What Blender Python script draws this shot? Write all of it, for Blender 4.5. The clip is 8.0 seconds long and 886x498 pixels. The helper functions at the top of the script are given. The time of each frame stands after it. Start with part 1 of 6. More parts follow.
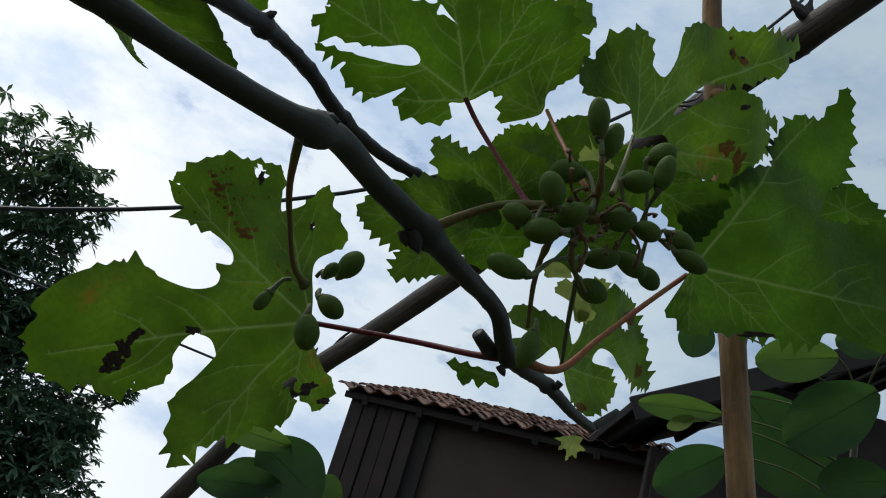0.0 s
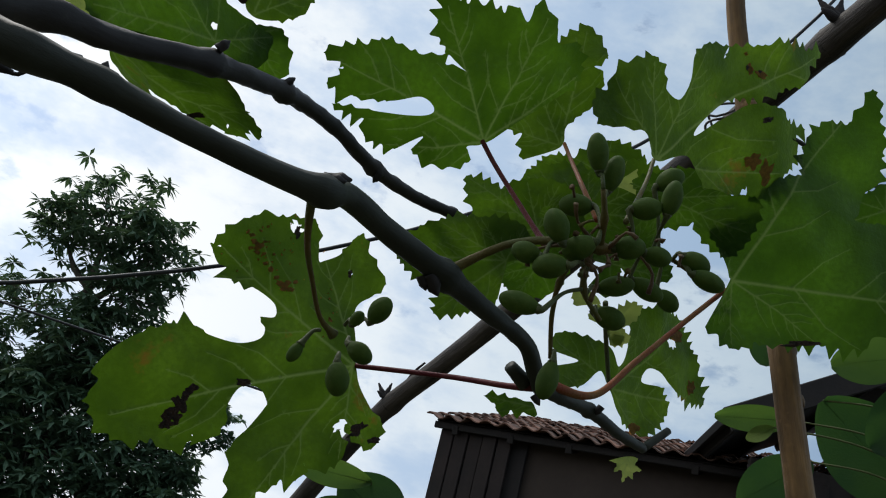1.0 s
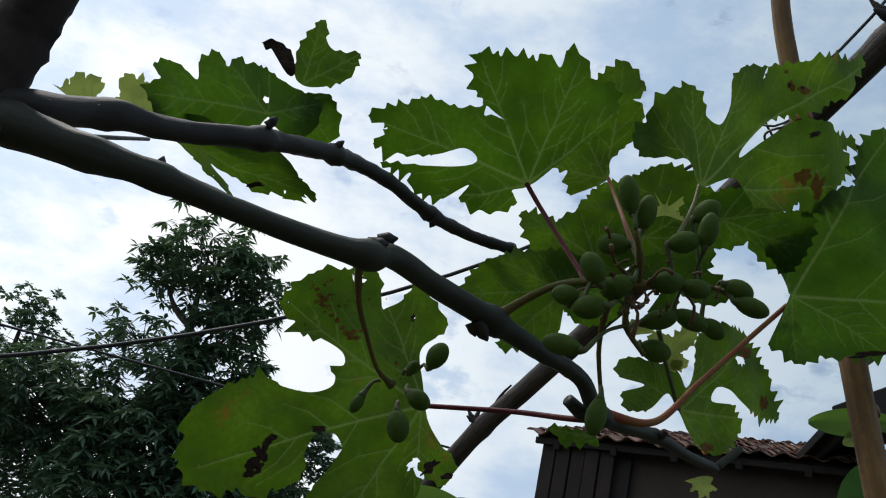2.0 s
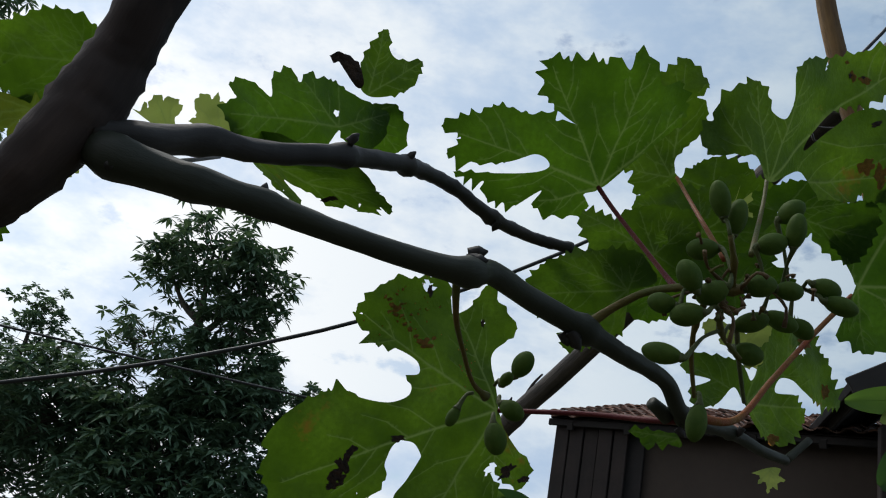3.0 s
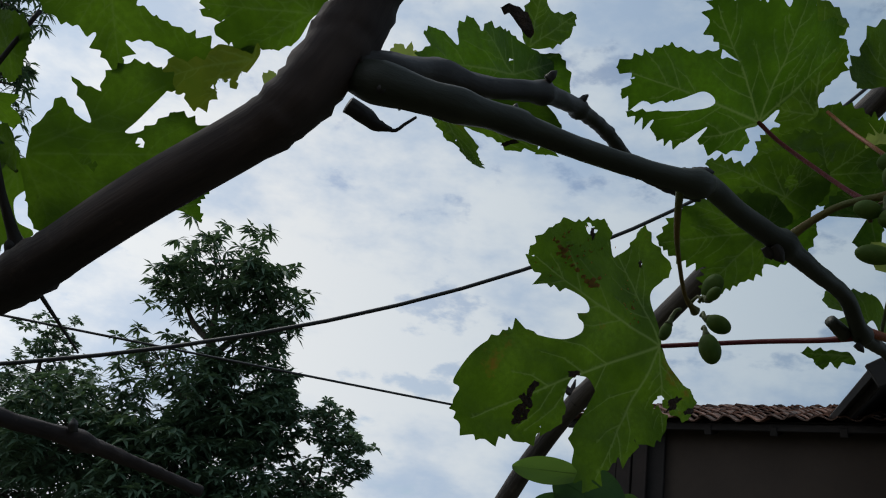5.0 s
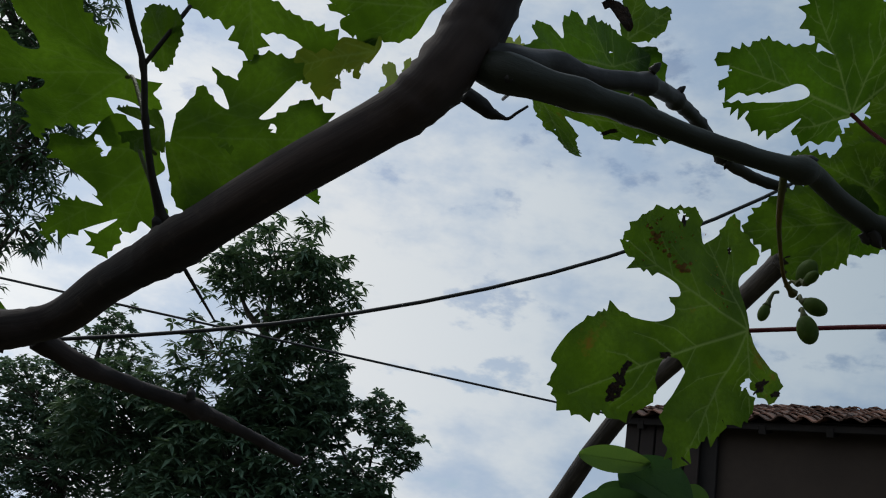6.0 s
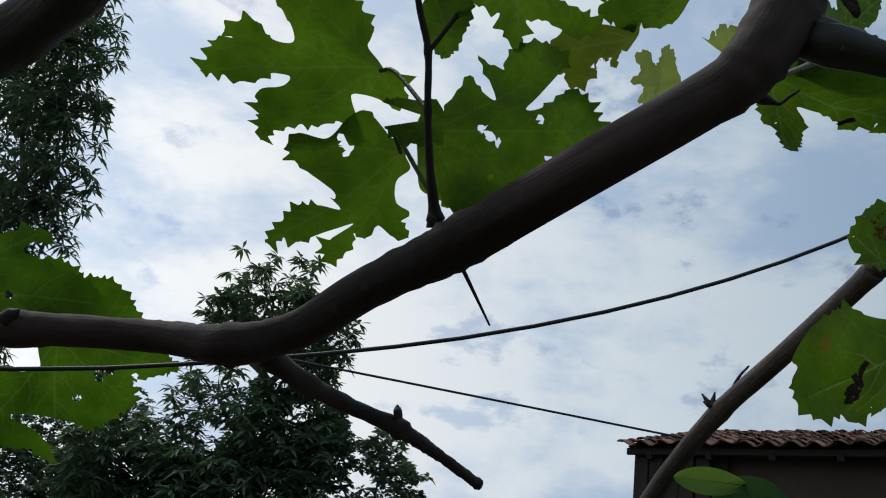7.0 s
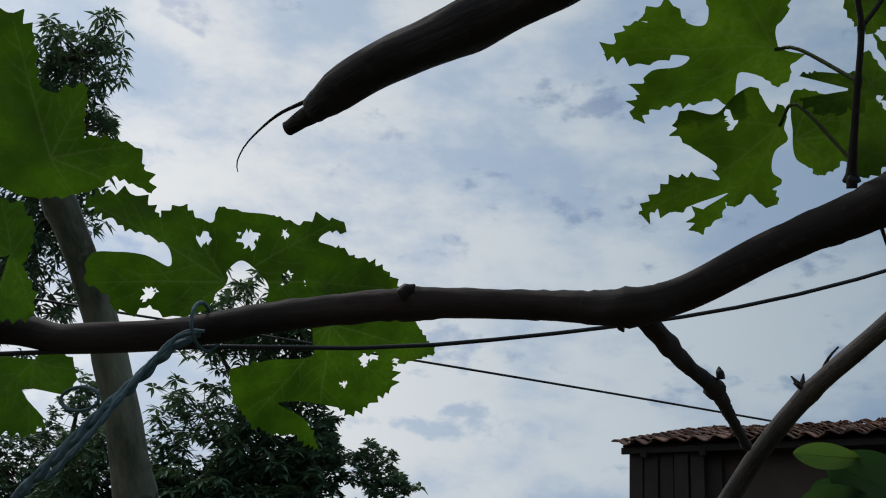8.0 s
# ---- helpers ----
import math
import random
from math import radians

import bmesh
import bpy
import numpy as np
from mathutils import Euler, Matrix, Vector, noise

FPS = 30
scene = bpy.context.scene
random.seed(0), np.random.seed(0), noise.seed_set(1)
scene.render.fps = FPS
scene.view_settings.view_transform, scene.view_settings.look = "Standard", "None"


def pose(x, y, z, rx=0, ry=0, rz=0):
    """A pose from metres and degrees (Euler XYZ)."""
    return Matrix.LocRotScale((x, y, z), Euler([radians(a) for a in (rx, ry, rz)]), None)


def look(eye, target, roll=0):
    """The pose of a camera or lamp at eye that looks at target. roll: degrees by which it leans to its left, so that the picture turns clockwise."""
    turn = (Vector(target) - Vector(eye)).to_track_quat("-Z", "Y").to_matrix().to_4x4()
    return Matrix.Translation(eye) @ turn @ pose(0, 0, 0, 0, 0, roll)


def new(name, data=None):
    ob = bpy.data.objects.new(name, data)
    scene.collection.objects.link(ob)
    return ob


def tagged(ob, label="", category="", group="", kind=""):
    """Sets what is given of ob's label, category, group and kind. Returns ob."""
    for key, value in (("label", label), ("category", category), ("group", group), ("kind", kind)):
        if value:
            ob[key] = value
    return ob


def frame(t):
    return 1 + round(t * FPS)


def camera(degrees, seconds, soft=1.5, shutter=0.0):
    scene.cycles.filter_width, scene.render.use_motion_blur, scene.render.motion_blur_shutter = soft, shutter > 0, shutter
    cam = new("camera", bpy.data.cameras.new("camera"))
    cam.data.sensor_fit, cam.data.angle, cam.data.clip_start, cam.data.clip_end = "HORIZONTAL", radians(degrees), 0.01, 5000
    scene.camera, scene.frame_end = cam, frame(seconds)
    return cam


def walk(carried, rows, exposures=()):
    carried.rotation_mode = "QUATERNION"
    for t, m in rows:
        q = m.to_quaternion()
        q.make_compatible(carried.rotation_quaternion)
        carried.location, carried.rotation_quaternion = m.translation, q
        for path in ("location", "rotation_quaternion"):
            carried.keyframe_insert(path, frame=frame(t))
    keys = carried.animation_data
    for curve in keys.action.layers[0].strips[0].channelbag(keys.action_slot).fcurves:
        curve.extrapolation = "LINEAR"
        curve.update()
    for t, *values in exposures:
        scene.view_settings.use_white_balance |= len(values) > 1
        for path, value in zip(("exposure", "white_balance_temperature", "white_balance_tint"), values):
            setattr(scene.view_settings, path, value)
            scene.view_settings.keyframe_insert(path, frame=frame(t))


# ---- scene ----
cam = camera(50.9, 8.0, 1.1)
PATH = [
    (0, (0.191, 0.086, 1.790), (0.108, 1.948, 2.533), 17.7),
    (0.5, (0.206, 0.072, 1.791), (0.043, 1.927, 2.538), 16.3),
    (1, (0.221, 0.061, 1.797), (-0.040, 1.904, 2.545), 15.0),
    (1.5, (0.246, 0.041, 1.802), (-0.142, 1.864, 2.533), 14.5),
    (1.7, (0.250, 0.037, 1.804), (-0.177, 1.849, 2.539), 13.9),
    (2.8, (0.207, 0.020, 1.817), (-0.242, 1.833, 2.532), 11.1),
    (3, (0.198, 0.018, 1.813), (-0.254, 1.835, 2.517), 10.7),
    (3.5, (0.171, 0.013, 1.788), (-0.273, 1.824, 2.512), 9.6),
    (4, (0.141, 0.008, 1.771), (-0.293, 1.819, 2.502), 8.8),
    (4.5, (0.114, 0.006, 1.756), (-0.325, 1.812, 2.492), 8.0),
    (5.8, (0.072, -0.043, 1.721), (-0.449, 1.755, 2.423), 9.6),
    (6, (0.067, -0.045, 1.717), (-0.489, 1.744, 2.419), 10.0),
    (6.5, (0.014, -0.053, 1.708), (-0.575, 1.726, 2.407), 10.6),
    (7, (-0.099, -0.047, 1.683), (-0.629, 1.720, 2.463), 8.1),
    (7.5, (-0.218, -0.061, 1.662), (-0.707, 1.703, 2.476), 6.9),
    (8, (-0.347, -0.136, 1.613), (-0.801, 1.636, 2.421), 5.1),
]
walk(cam, [(t, look(eye, target, roll)) for t, eye, target, roll in PATH], [(0, 0.43), (0.5, 0.38), (1.5, 0.40), (3.5, 0.27), (4.5, 0.1), (6, -0.03), (6.5, -0.03), (7, 0.15), (7.5, 0.02), (8, -0.08)])

# The camera's lens, way and exposure stand above.  World and sun.
world = bpy.data.worlds.new("sky")
scene.world = world
world.use_nodes = True
wn, wl = world.node_tree.nodes, world.node_tree.links
wn.clear()
SUN_EL, SUN_AZ = radians(58), radians(-60)
sky = wn.new("ShaderNodeTexSky")
sky.sky_type, sky.sun_disc = "NISHITA", False
sky.sun_elevation, sky.sun_rotation = SUN_EL, SUN_AZ
sky_gain = wn.new("ShaderNodeVectorMath")
sky_gain.operation = "SCALE"
sky_gain.inputs["Scale"].default_value = 0.10
wl.new(sky.outputs[0], sky_gain.inputs[0])
w_co = wn.new("ShaderNodeTexCoord")
w_map = wn.new("ShaderNodeMapping")
w_map.inputs["Scale"].default_value = (1.0, 1.0, 1.9)
w_map.inputs["Location"].default_value = (0.35, 0.2, 0.1)
wl.new(w_co.outputs["Generated"], w_map.inputs["Vector"])


def sky_noise(scale, detail, rough, lo, hi, least=0.0):
    """Cloud cover: a noise over the sky's directions, cut between lo and hi."""
    n = wn.new("ShaderNodeTexNoise")
    n.inputs["Scale"].default_value, n.inputs["Detail"].default_value = scale, detail
    n.inputs["Roughness"].default_value = rough
    wl.new(w_map.outputs[0], n.inputs["Vector"])
    r = wn.new("ShaderNodeMapRange")
    r.interpolation_type = "SMOOTHSTEP"
    r.inputs[1].default_value, r.inputs[2].default_value = lo, hi
    r.inputs[3].default_value = least
    wl.new(n.outputs[0], r.inputs[0])
    return r.outputs[0]


cover = sky_noise(11.0, 7.0, 0.58, 0.31, 0.42, 0.45)
thick = sky_noise(4.0, 6.0, 0.6, 0.38, 0.60)
cloud = wn.new("ShaderNodeMix")
cloud.data_type = "RGBA"
cloud.inputs["A"].default_value = (0.48, 0.575, 0.71, 1)
cloud.inputs["B"].default_value = (0.762, 0.79, 0.812, 1)
wl.new(thick, cloud.inputs["Factor"])
w_mix = wn.new("ShaderNodeMix")
w_mix.data_type = "RGBA"
wl.new(cover, w_mix.inputs["Factor"])
wl.new(sky_gain.outputs[0], w_mix.inputs["A"])
wl.new(cloud.outputs["Result"], w_mix.inputs["B"])
# thin cloud shines brighter on the sun's side
w_dot = wn.new("ShaderNodeVectorMath")
w_dot.operation = "DOT_PRODUCT"
w_dot.inputs[1].default_value = (math.sin(SUN_AZ), 0.25 * math.cos(SUN_AZ), 0.0)
wl.new(w_co.outputs["Generated"], w_dot.inputs[0])
w_side = wn.new("ShaderNodeMapRange")
w_side.inputs[1].default_value, w_side.inputs[2].default_value = -0.15, 0.7
w_side.inputs[3].default_value, w_side.inputs[4].default_value = 0.53, 1.18
wl.new(w_dot.outputs["Value"], w_side.inputs[0])
w_gain = wn.new("ShaderNodeVectorMath")
w_gain.operation = "SCALE"
w_tint = wn.new("ShaderNodeMix")
w_tint.data_type, w_tint.blend_type = "RGBA", "MULTIPLY"
w_tint.inputs["B"].default_value = (0.825, 0.975, 1.10, 1)
w_away = wn.new("ShaderNodeMapRange")
w_away.inputs[1].default_value, w_away.inputs[2].default_value = 0.45, -0.1
wl.new(w_dot.outputs["Value"], w_away.inputs[0])
wl.new(w_away.outputs[0], w_tint.inputs["Factor"])
wl.new(w_mix.outputs["Result"], w_tint.inputs["A"])
wl.new(w_tint.outputs["Result"], w_gain.inputs[0])
wl.new(w_side.outputs[0], w_gain.inputs["Scale"])
w_bg = wn.new("ShaderNodeBackground")
w_bg.inputs["Strength"].default_value = 1.0
wl.new(w_gain.outputs[0], w_bg.inputs["Color"])
w_out = wn.new("ShaderNodeOutputWorld")
wl.new(w_bg.outputs[0], w_out.inputs["Surface"])

sun_data = bpy.data.lights.new("sun", "SUN")
sun_data.energy, sun_data.angle, sun_data.color = 1.2, radians(12), (1.0, 0.96, 0.9)
sun = new("sun", sun_data)
sun.matrix_world = look((0, 0, 20), (20 * math.sin(SUN_AZ) * -1, 20 * math.cos(SUN_AZ) * -1, 20 - 20 * math.tan(SUN_EL)))


# ---- materials ----
class Nodes:
    """A small helper round one node material."""

    def __init__(self, name):
        self.mat = bpy.data.materials.new(name)
        self.mat.use_nodes = True
        self.n, self.l = self.mat.node_tree.nodes, self.mat.node_tree.links
        self.n.clear()
        self.out = self.n.new("ShaderNodeOutputMaterial")
        self.co = self.n.new("ShaderNodeTexCoord").outputs["Object"]

    def attr(self, name):
        a = self.n.new("ShaderNodeAttribute")
        a.attribute_name = name
        return a.outputs["Vector"]

    def value(self, name):
        a = self.n.new("ShaderNodeAttribute")
        a.attribute_name = name
        return a.outputs["Fac"]

    def scaled(self, vec, s):
        m = self.n.new("ShaderNodeMapping")
        m.inputs["Scale"].default_value = s
        self.l.new(vec, m.inputs["Vector"])
        return m.outputs[0]

    def noise(self, vec, scale, detail=4, rough=0.55, lo=0.3, hi=0.7):
        t = self.n.new("ShaderNodeTexNoise")
        t.inputs["Scale"].default_value, t.inputs["Detail"].default_value = scale, detail
        t.inputs["Roughness"].default_value = rough
        self.l.new(vec, t.inputs["Vector"])
        r = self.n.new("ShaderNodeMapRange")
        r.inputs[1].default_value, r.inputs[2].default_value = lo, hi
        self.l.new(t.outputs[0], r.inputs[0])
        return r.outputs[0]

    def mix(self, f, a, b):
        m = self.n.new("ShaderNodeMix")
        m.data_type = "RGBA"
        for key, v in (("Factor", f), ("A", a), ("B", b)):
            if isinstance(v, (tuple, float, int)):
                m.inputs[key].default_value = (*v, 1) if isinstance(v, tuple) else v
            else:
                self.l.new(v, m.inputs[key])
        return m.outputs["Result"]

    def random(self):
        return self.n.new("ShaderNodeObjectInfo").outputs["Random"]

    def times(self, a, b):
        m = self.n.new("ShaderNodeMath")
        m.operation = "MULTIPLY"
        for i, v in enumerate((a, b)):
            if isinstance(v, (int, float)):
                m.inputs[i].default_value = v
            else:
                self.l.new(v, m.inputs[i])
        return m.outputs[0]

    def finish(self, colour, rough=0.7, bump=None, bump_m=0.002, translucent=None, share=0.5, metal=0.0, spec=0.5):
        p = self.n.new("ShaderNodeBsdfPrincipled")
        p.inputs["Roughness"].default_value, p.inputs["Metallic"].default_value = rough, metal
        p.inputs["Specular IOR Level"].default_value = spec
        if isinstance(colour, tuple):
            p.inputs["Base Color"].default_value = (*colour, 1)
        else:
            self.l.new(colour, p.inputs["Base Color"])
        if bump is not None:
            b = self.n.new("ShaderNodeBump")
            b.inputs["Distance"].default_value, b.inputs["Strength"].default_value = bump_m, 1.0
            self.l.new(bump, b.inputs["Height"])
            self.l.new(b.outputs[0], p.inputs["Normal"])
        last = p.outputs[0]
        if translucent is not None:
            t = self.n.new("ShaderNodeBsdfTranslucent")
            if isinstance(translucent, tuple):
                t.inputs["Color"].default_value = (*translucent, 1)
            else:
                self.l.new(translucent, t.inputs["Color"])
            m = self.n.new("ShaderNodeMixShader")
            m.inputs[0].default_value = share
            self.l.new(last, m.inputs[1])
            self.l.new(t.outputs[0], m.inputs[2])
            last = m.outputs[0]
        self.l.new(last, self.out.inputs["Surface"])
        return self.mat


def leaf_material(name, dark, light, glow_dark, glow_light, blotch, blotch_from=0.62, share=0.5):
    """A leaf: two greens in grain and cloud, some yellowing, light let through from above."""
    m = Nodes(name)
    big = m.noise(m.co, 19, 4, 0.55, 0.36, 0.66)
    fine = m.noise(m.co, 260, 3, 0.6, 0.3, 0.7)
    rib = m.value("vein")
    worn = m.noise(m.co, 17, 5, 0.65, blotch_from, blotch_from + 0.07)
    f = m.times(m.times(big, 0.6), 1.0)
    col = m.mix(worn, m.mix(fine, m.mix(f, dark, light), dark), blotch)
    glow = m.mix(worn, m.mix(m.times(fine, 0.35), m.mix(big, glow_dark, glow_light), glow_dark), blotch)
    col = m.mix(m.times(rib, 0.95), col, (0.15, 0.20, 0.08))
    glow = m.mix(m.times(rib, 0.95), glow, (0.15, 0.22, 0.06))
    return m.finish(col, 0.55, fine, 0.0004, glow, share, spec=0.3)


GREEN = leaf_material("vine_leaf", (0.0206, 0.0513, 0.0056), (0.0608, 0.1264, 0.0116), (0.0290, 0.0746, 0.0031), (0.0817, 0.1847, 0.0077), (0.1422, 0.1126, 0.0121), 0.70)
# a brighter copy of GREEN: skylight from above is put into its colours
GREEN_LIT = leaf_material("lit_vine_leaf", (0.0264, 0.0586, 0.0068), (0.0784, 0.1444, 0.0142), (0.0375, 0.0853, 0.0037), (0.1054, 0.2110, 0.0095), (0.2074, 0.1287, 0.0149), 0.70)
GREEN_OLD = leaf_material("old_vine_leaf", (0.0270, 0.0560, 0.0063), (0.0855, 0.1403, 0.0152), (0.0351, 0.0802, 0.0034), (0.0998, 0.1944, 0.0093), (0.1495, 0.0931, 0.0109), 0.62)
GREEN_YOUNG = leaf_material("young_vine_leaf", (0.0960, 0.1520, 0.0320), (0.1600, 0.2080, 0.0480), (0.2560, 0.3360, 0.0720), (0.3360, 0.3840, 0.1040), (0.2800, 0.1760, 0.0480), 0.72)
YELLOWING = leaf_material("yellowing_vine_leaf", (0.045, 0.070, 0.010), (0.085, 0.095, 0.014), (0.075, 0.120, 0.009), (0.140, 0.165, 0.014), (0.170, 0.110, 0.018), 0.61)
GREEN_DARK = leaf_material("shaded_vine_leaf", (0.0303, 0.0696, 0.0087), (0.0738, 0.1522, 0.0174), (0.0311, 0.0827, 0.0046), (0.0771, 0.1827, 0.0090), (0.0977, 0.0980, 0.0132), 0.74)
BROADLEAF = leaf_material("broad_leaf", (0.0228, 0.0576, 0.0180), (0.0360, 0.0768, 0.0192), (0.0324, 0.0864, 0.0192), (0.0480, 0.1092, 0.0192), (0.1020, 0.1020, 0.0192), 0.76)
BROADLEAF_PALE = leaf_material("pale_broad_leaf", (0.0458, 0.0977, 0.0194), (0.0651, 0.1241, 0.0229), (0.0915, 0.1760, 0.0264), (0.1170, 0.2086, 0.0290), (0.1954, 0.1822, 0.0326), 0.76)
# both tree greens are raised and greyed: haze is put into the colour
TREE_LEAF = leaf_material("hazed_mango_leaf", (0.0804, 0.1417, 0.0861), (0.1610, 0.2293, 0.1321), (0.0640, 0.1188, 0.0431), (0.1350, 0.2063, 0.0775), (0.3599, 0.3167, 0.1637), 0.75, 0.3)
TREE_LEAF_FINE = leaf_material("hazed_far_leaf", (0.1026, 0.1760, 0.1127), (0.1956, 0.2750, 0.1691), (0.0830, 0.1430, 0.0682), (0.1588, 0.2332, 0.1008), (0.3716, 0.3345, 0.1691), 0.75, 0.3)


def dead_material():
    m = Nodes("dead_leaf_tissue")
    return m.finish(m.mix(m.noise(m.co, 240), (0.010, 0.007, 0.005), (0.05, 0.024, 0.012)), 0.85, m.noise(m.co, 400), 0.0008)


def rust_material():
    m = Nodes("rust_spot")
    return m.finish(m.mix(m.noise(m.co, 420, 4, 0.6, 0.4, 0.6), (0.10, 0.042, 0.012), (0.38, 0.17, 0.04)), 0.8, None, 0, (0.55, 0.24, 0.04), 0.5)


def bark_material(name, dark, light, crack, stretch=(1, 1, 0.12), scale=120, rough=0.85, relief=0.0012):
    """Stringy bark: noise drawn out along the stem, by the stem's own grain attribute."""
    m = Nodes(name)
    g = m.attr("grain")
    fibre = m.noise(m.scaled(g, stretch), scale, 6, 0.65, 0.3, 0.7)
    flake = m.noise(m.scaled(g, (1, 1, 0.35)), scale * 0.3, 4, 0.6, 0.4, 0.66)
    spots = m.noise(m.co, 90, 4, 0.6, 0.6, 0.75)
    col = m.mix(m.times(spots, 0.5), m.mix(flake, m.mix(fibre, crack, dark), m.mix(fibre, dark, light)), light)
    return m.finish(col, rough, fibre, relief, spec=0.3)


BARK = bark_material("vine_bark", (0.0270, 0.0196, 0.0188), (0.0800, 0.0540, 0.0450), (0.0118, 0.0090, 0.0090), (1, 1, 0.10), 60, 0.8, 0.0007)
CANE_BROWN = bark_material("brown_cane", (0.0256, 0.0222, 0.0214), (0.0541, 0.0462, 0.0402), (0.0184, 0.0156, 0.0141), (1, 1, 0.35), 75, 0.6, 0.0004)
CANE_GREEN = bark_material("green_cane", (0.0240, 0.0270, 0.0180), (0.0450, 0.0470, 0.0300), (0.0200, 0.0225, 0.0150), (1, 1, 0.35), 70, 0.55, 0.0004)
TREE_BARK = bark_material("tree_bark", (0.09, 0.075, 0.055), (0.16, 0.135, 0.1), (0.03, 0.025, 0.02), (1, 1, 0.3), 20)
POLE_BARK = bark_material("dark_pole", (0.0294, 0.0241, 0.0231), (0.0555, 0.0454, 0.0424), (0.0118, 0.0096, 0.0093), (1, 1, 0.1), 110)
STAKE = bark_material("mossy_stake", (0.140, 0.146, 0.106), (0.255, 0.255, 0.190), (0.0338, 0.0385, 0.0226), (1, 1, 0.3), 70)
BAMBOO = bark_material("weathered_bamboo", (0.1900, 0.1040, 0.0370), (0.3400, 0.1950, 0.0720), (0.0640, 0.0370, 0.0160), (1, 1, 0.05), 140, 0.6)
BAMBOO_GREY = bark_material("grey_bamboo", (0.0496, 0.0400, 0.0324), (0.0950, 0.0779, 0.0628), (0.0208, 0.0172, 0.0151), (1, 1, 0.05), 140, 0.65)


def petiole_material(name, a, b):
    m = Nodes(name)
    return m.finish(m.mix(m.noise(m.co, 45, 3, 0.5, 0.35, 0.65), a, b), 0.55, m.noise(m.co, 500), 0.0003, spec=0.2)


PETIOLE_RED = petiole_material("red_petiole", (0.105, 0.014, 0.020), (0.135, 0.030, 0.026))
PETIOLE_PINK = petiole_material("pinkish_petiole", (0.215, 0.050, 0.018), (0.190, 0.088, 0.022))
PETIOLE_OLIVE = petiole_material("olive_stalk", (0.125, 0.082, 0.022), (0.090, 0.098, 0.026))
PETIOLE_GREEN = petiole_material("green_petiole", (0.0608, 0.0794, 0.0236), (0.0930, 0.1023, 0.0372))
DEAD, RUST = dead_material(), rust_material()


def berry_material():
    m = Nodes("green_berry")
    bloom = m.noise(m.co, 120, 4, 0.6, 0.4, 0.7)
    dots = m.noise(m.co, 900, 2, 0.5, 0.66, 0.72)
    col = m.mix(m.times(dots, 0.6), m.mix(bloom, (0.078, 0.135, 0.022), (0.128, 0.192, 0.034)), (0.16, 0.19, 0.07))
    return m.finish(col, 0.65, bloom, 0.0003, (0.10, 0.19, 0.025), 0.4, spec=0.22)


BERRY = berry_material()
SCAR = petiole_material("brown_scar", (0.1, 0.06, 0.03), (0.17, 0.11, 0.05))


def plain_material(name, a, b, scale, rough=0.7, bump_m=0.002, metal=0.0):
    m = Nodes(name)
    n = m.noise(m.co, scale, 5, 0.6)
    fine = m.noise(m.co, scale * 9, 3, 0.6)
    return m.finish(m.mix(m.times(fine, 0.5), m.mix(n, a, b), a), rough, n, bump_m, metal=metal)


CABLE = plain_material("black_cable", (0.012, 0.012, 0.013), (0.03, 0.03, 0.032), 8, 0.5, 0.0005)
WIRE = plain_material("thin_wire", (0.06, 0.055, 0.05), (0.12, 0.11, 0.1), 40, 0.5, 0.0005, 0.6)
ROPE = plain_material("teal_rope", (0.060, 0.115, 0.135), (0.130, 0.205, 0.225), 60, 0.8, 0.001)
SOIL = plain_material("garden_soil", (0.055, 0.042, 0.03), (0.035, 0.055, 0.022), 0.8, 0.95, 0.02)
WALL = plain_material("weathered_wall", (0.20, 0.185, 0.16), (0.30, 0.28, 0.25), 1.1, 0.9, 0.004)
# plaster and plank colours are darkened to hold a deep eave's shade
PLASTER = plain_material("shaded_grey_plaster", (0.0380, 0.0258, 0.0190), (0.0610, 0.0425, 0.0315), 1.3, 0.9, 0.004)
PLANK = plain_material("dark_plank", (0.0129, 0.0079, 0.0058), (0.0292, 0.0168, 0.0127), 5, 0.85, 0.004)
BEAM = plain_material("dark_timber", (0.0094, 0.0068, 0.0057), (0.0208, 0.0146, 0.0120), 4, 0.85, 0.004)
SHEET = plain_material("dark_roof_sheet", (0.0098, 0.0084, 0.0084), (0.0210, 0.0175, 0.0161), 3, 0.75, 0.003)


def tile_material():
    m = Nodes("clay_tile")
    pick = m.random()
    n = m.noise(m.co, 9, 5, 0.65, 0.3, 0.7)
    clay = m.mix(pick, (0.085, 0.042, 0.030), (0.32, 0.15, 0.098))
    col = m.mix(m.noise(m.co, 3, 5, 0.7, 0.44, 0.60), clay, (0.026, 0.024, 0.018))
    return m.finish(m.mix(m.times(n, 0.4), col, (0.1, 0.07, 0.05)), 0.9, n, 0.004)


TILE = tile_material()


# ---- building blocks ----
def mesh_from(name, verts, faces, material, grain=None, smooth=True):
    me = bpy.data.meshes.new(name)
    me.from_pydata([tuple(v) for v in verts], [], faces)
    me.materials.append(material)
    if smooth:
        me.polygons.foreach_set("use_smooth", [True] * len(me.polygons))
    if grain is not None:
        a = me.attributes.new("grain", "FLOAT_VECTOR", "POINT")
        a.data.foreach_set("vector", np.asarray(grain, dtype=np.float32).ravel())
    me.update()
    return me


def part(name, me, parent, label="", local=None):
    """One mesh object under a thing or under a part."""
    ob = new(name, me)
    ob.parent = parent
    if local is not None:
        ob.matrix_local = local
    if label:
        ob["label"] = label
    return ob


def thing(name, at, label, category, group="", kind=""):
    ob = new(name)
    ob.location = at
    ob.empty_display_size = 0.05
    return tagged(ob, label, category, group, kind)


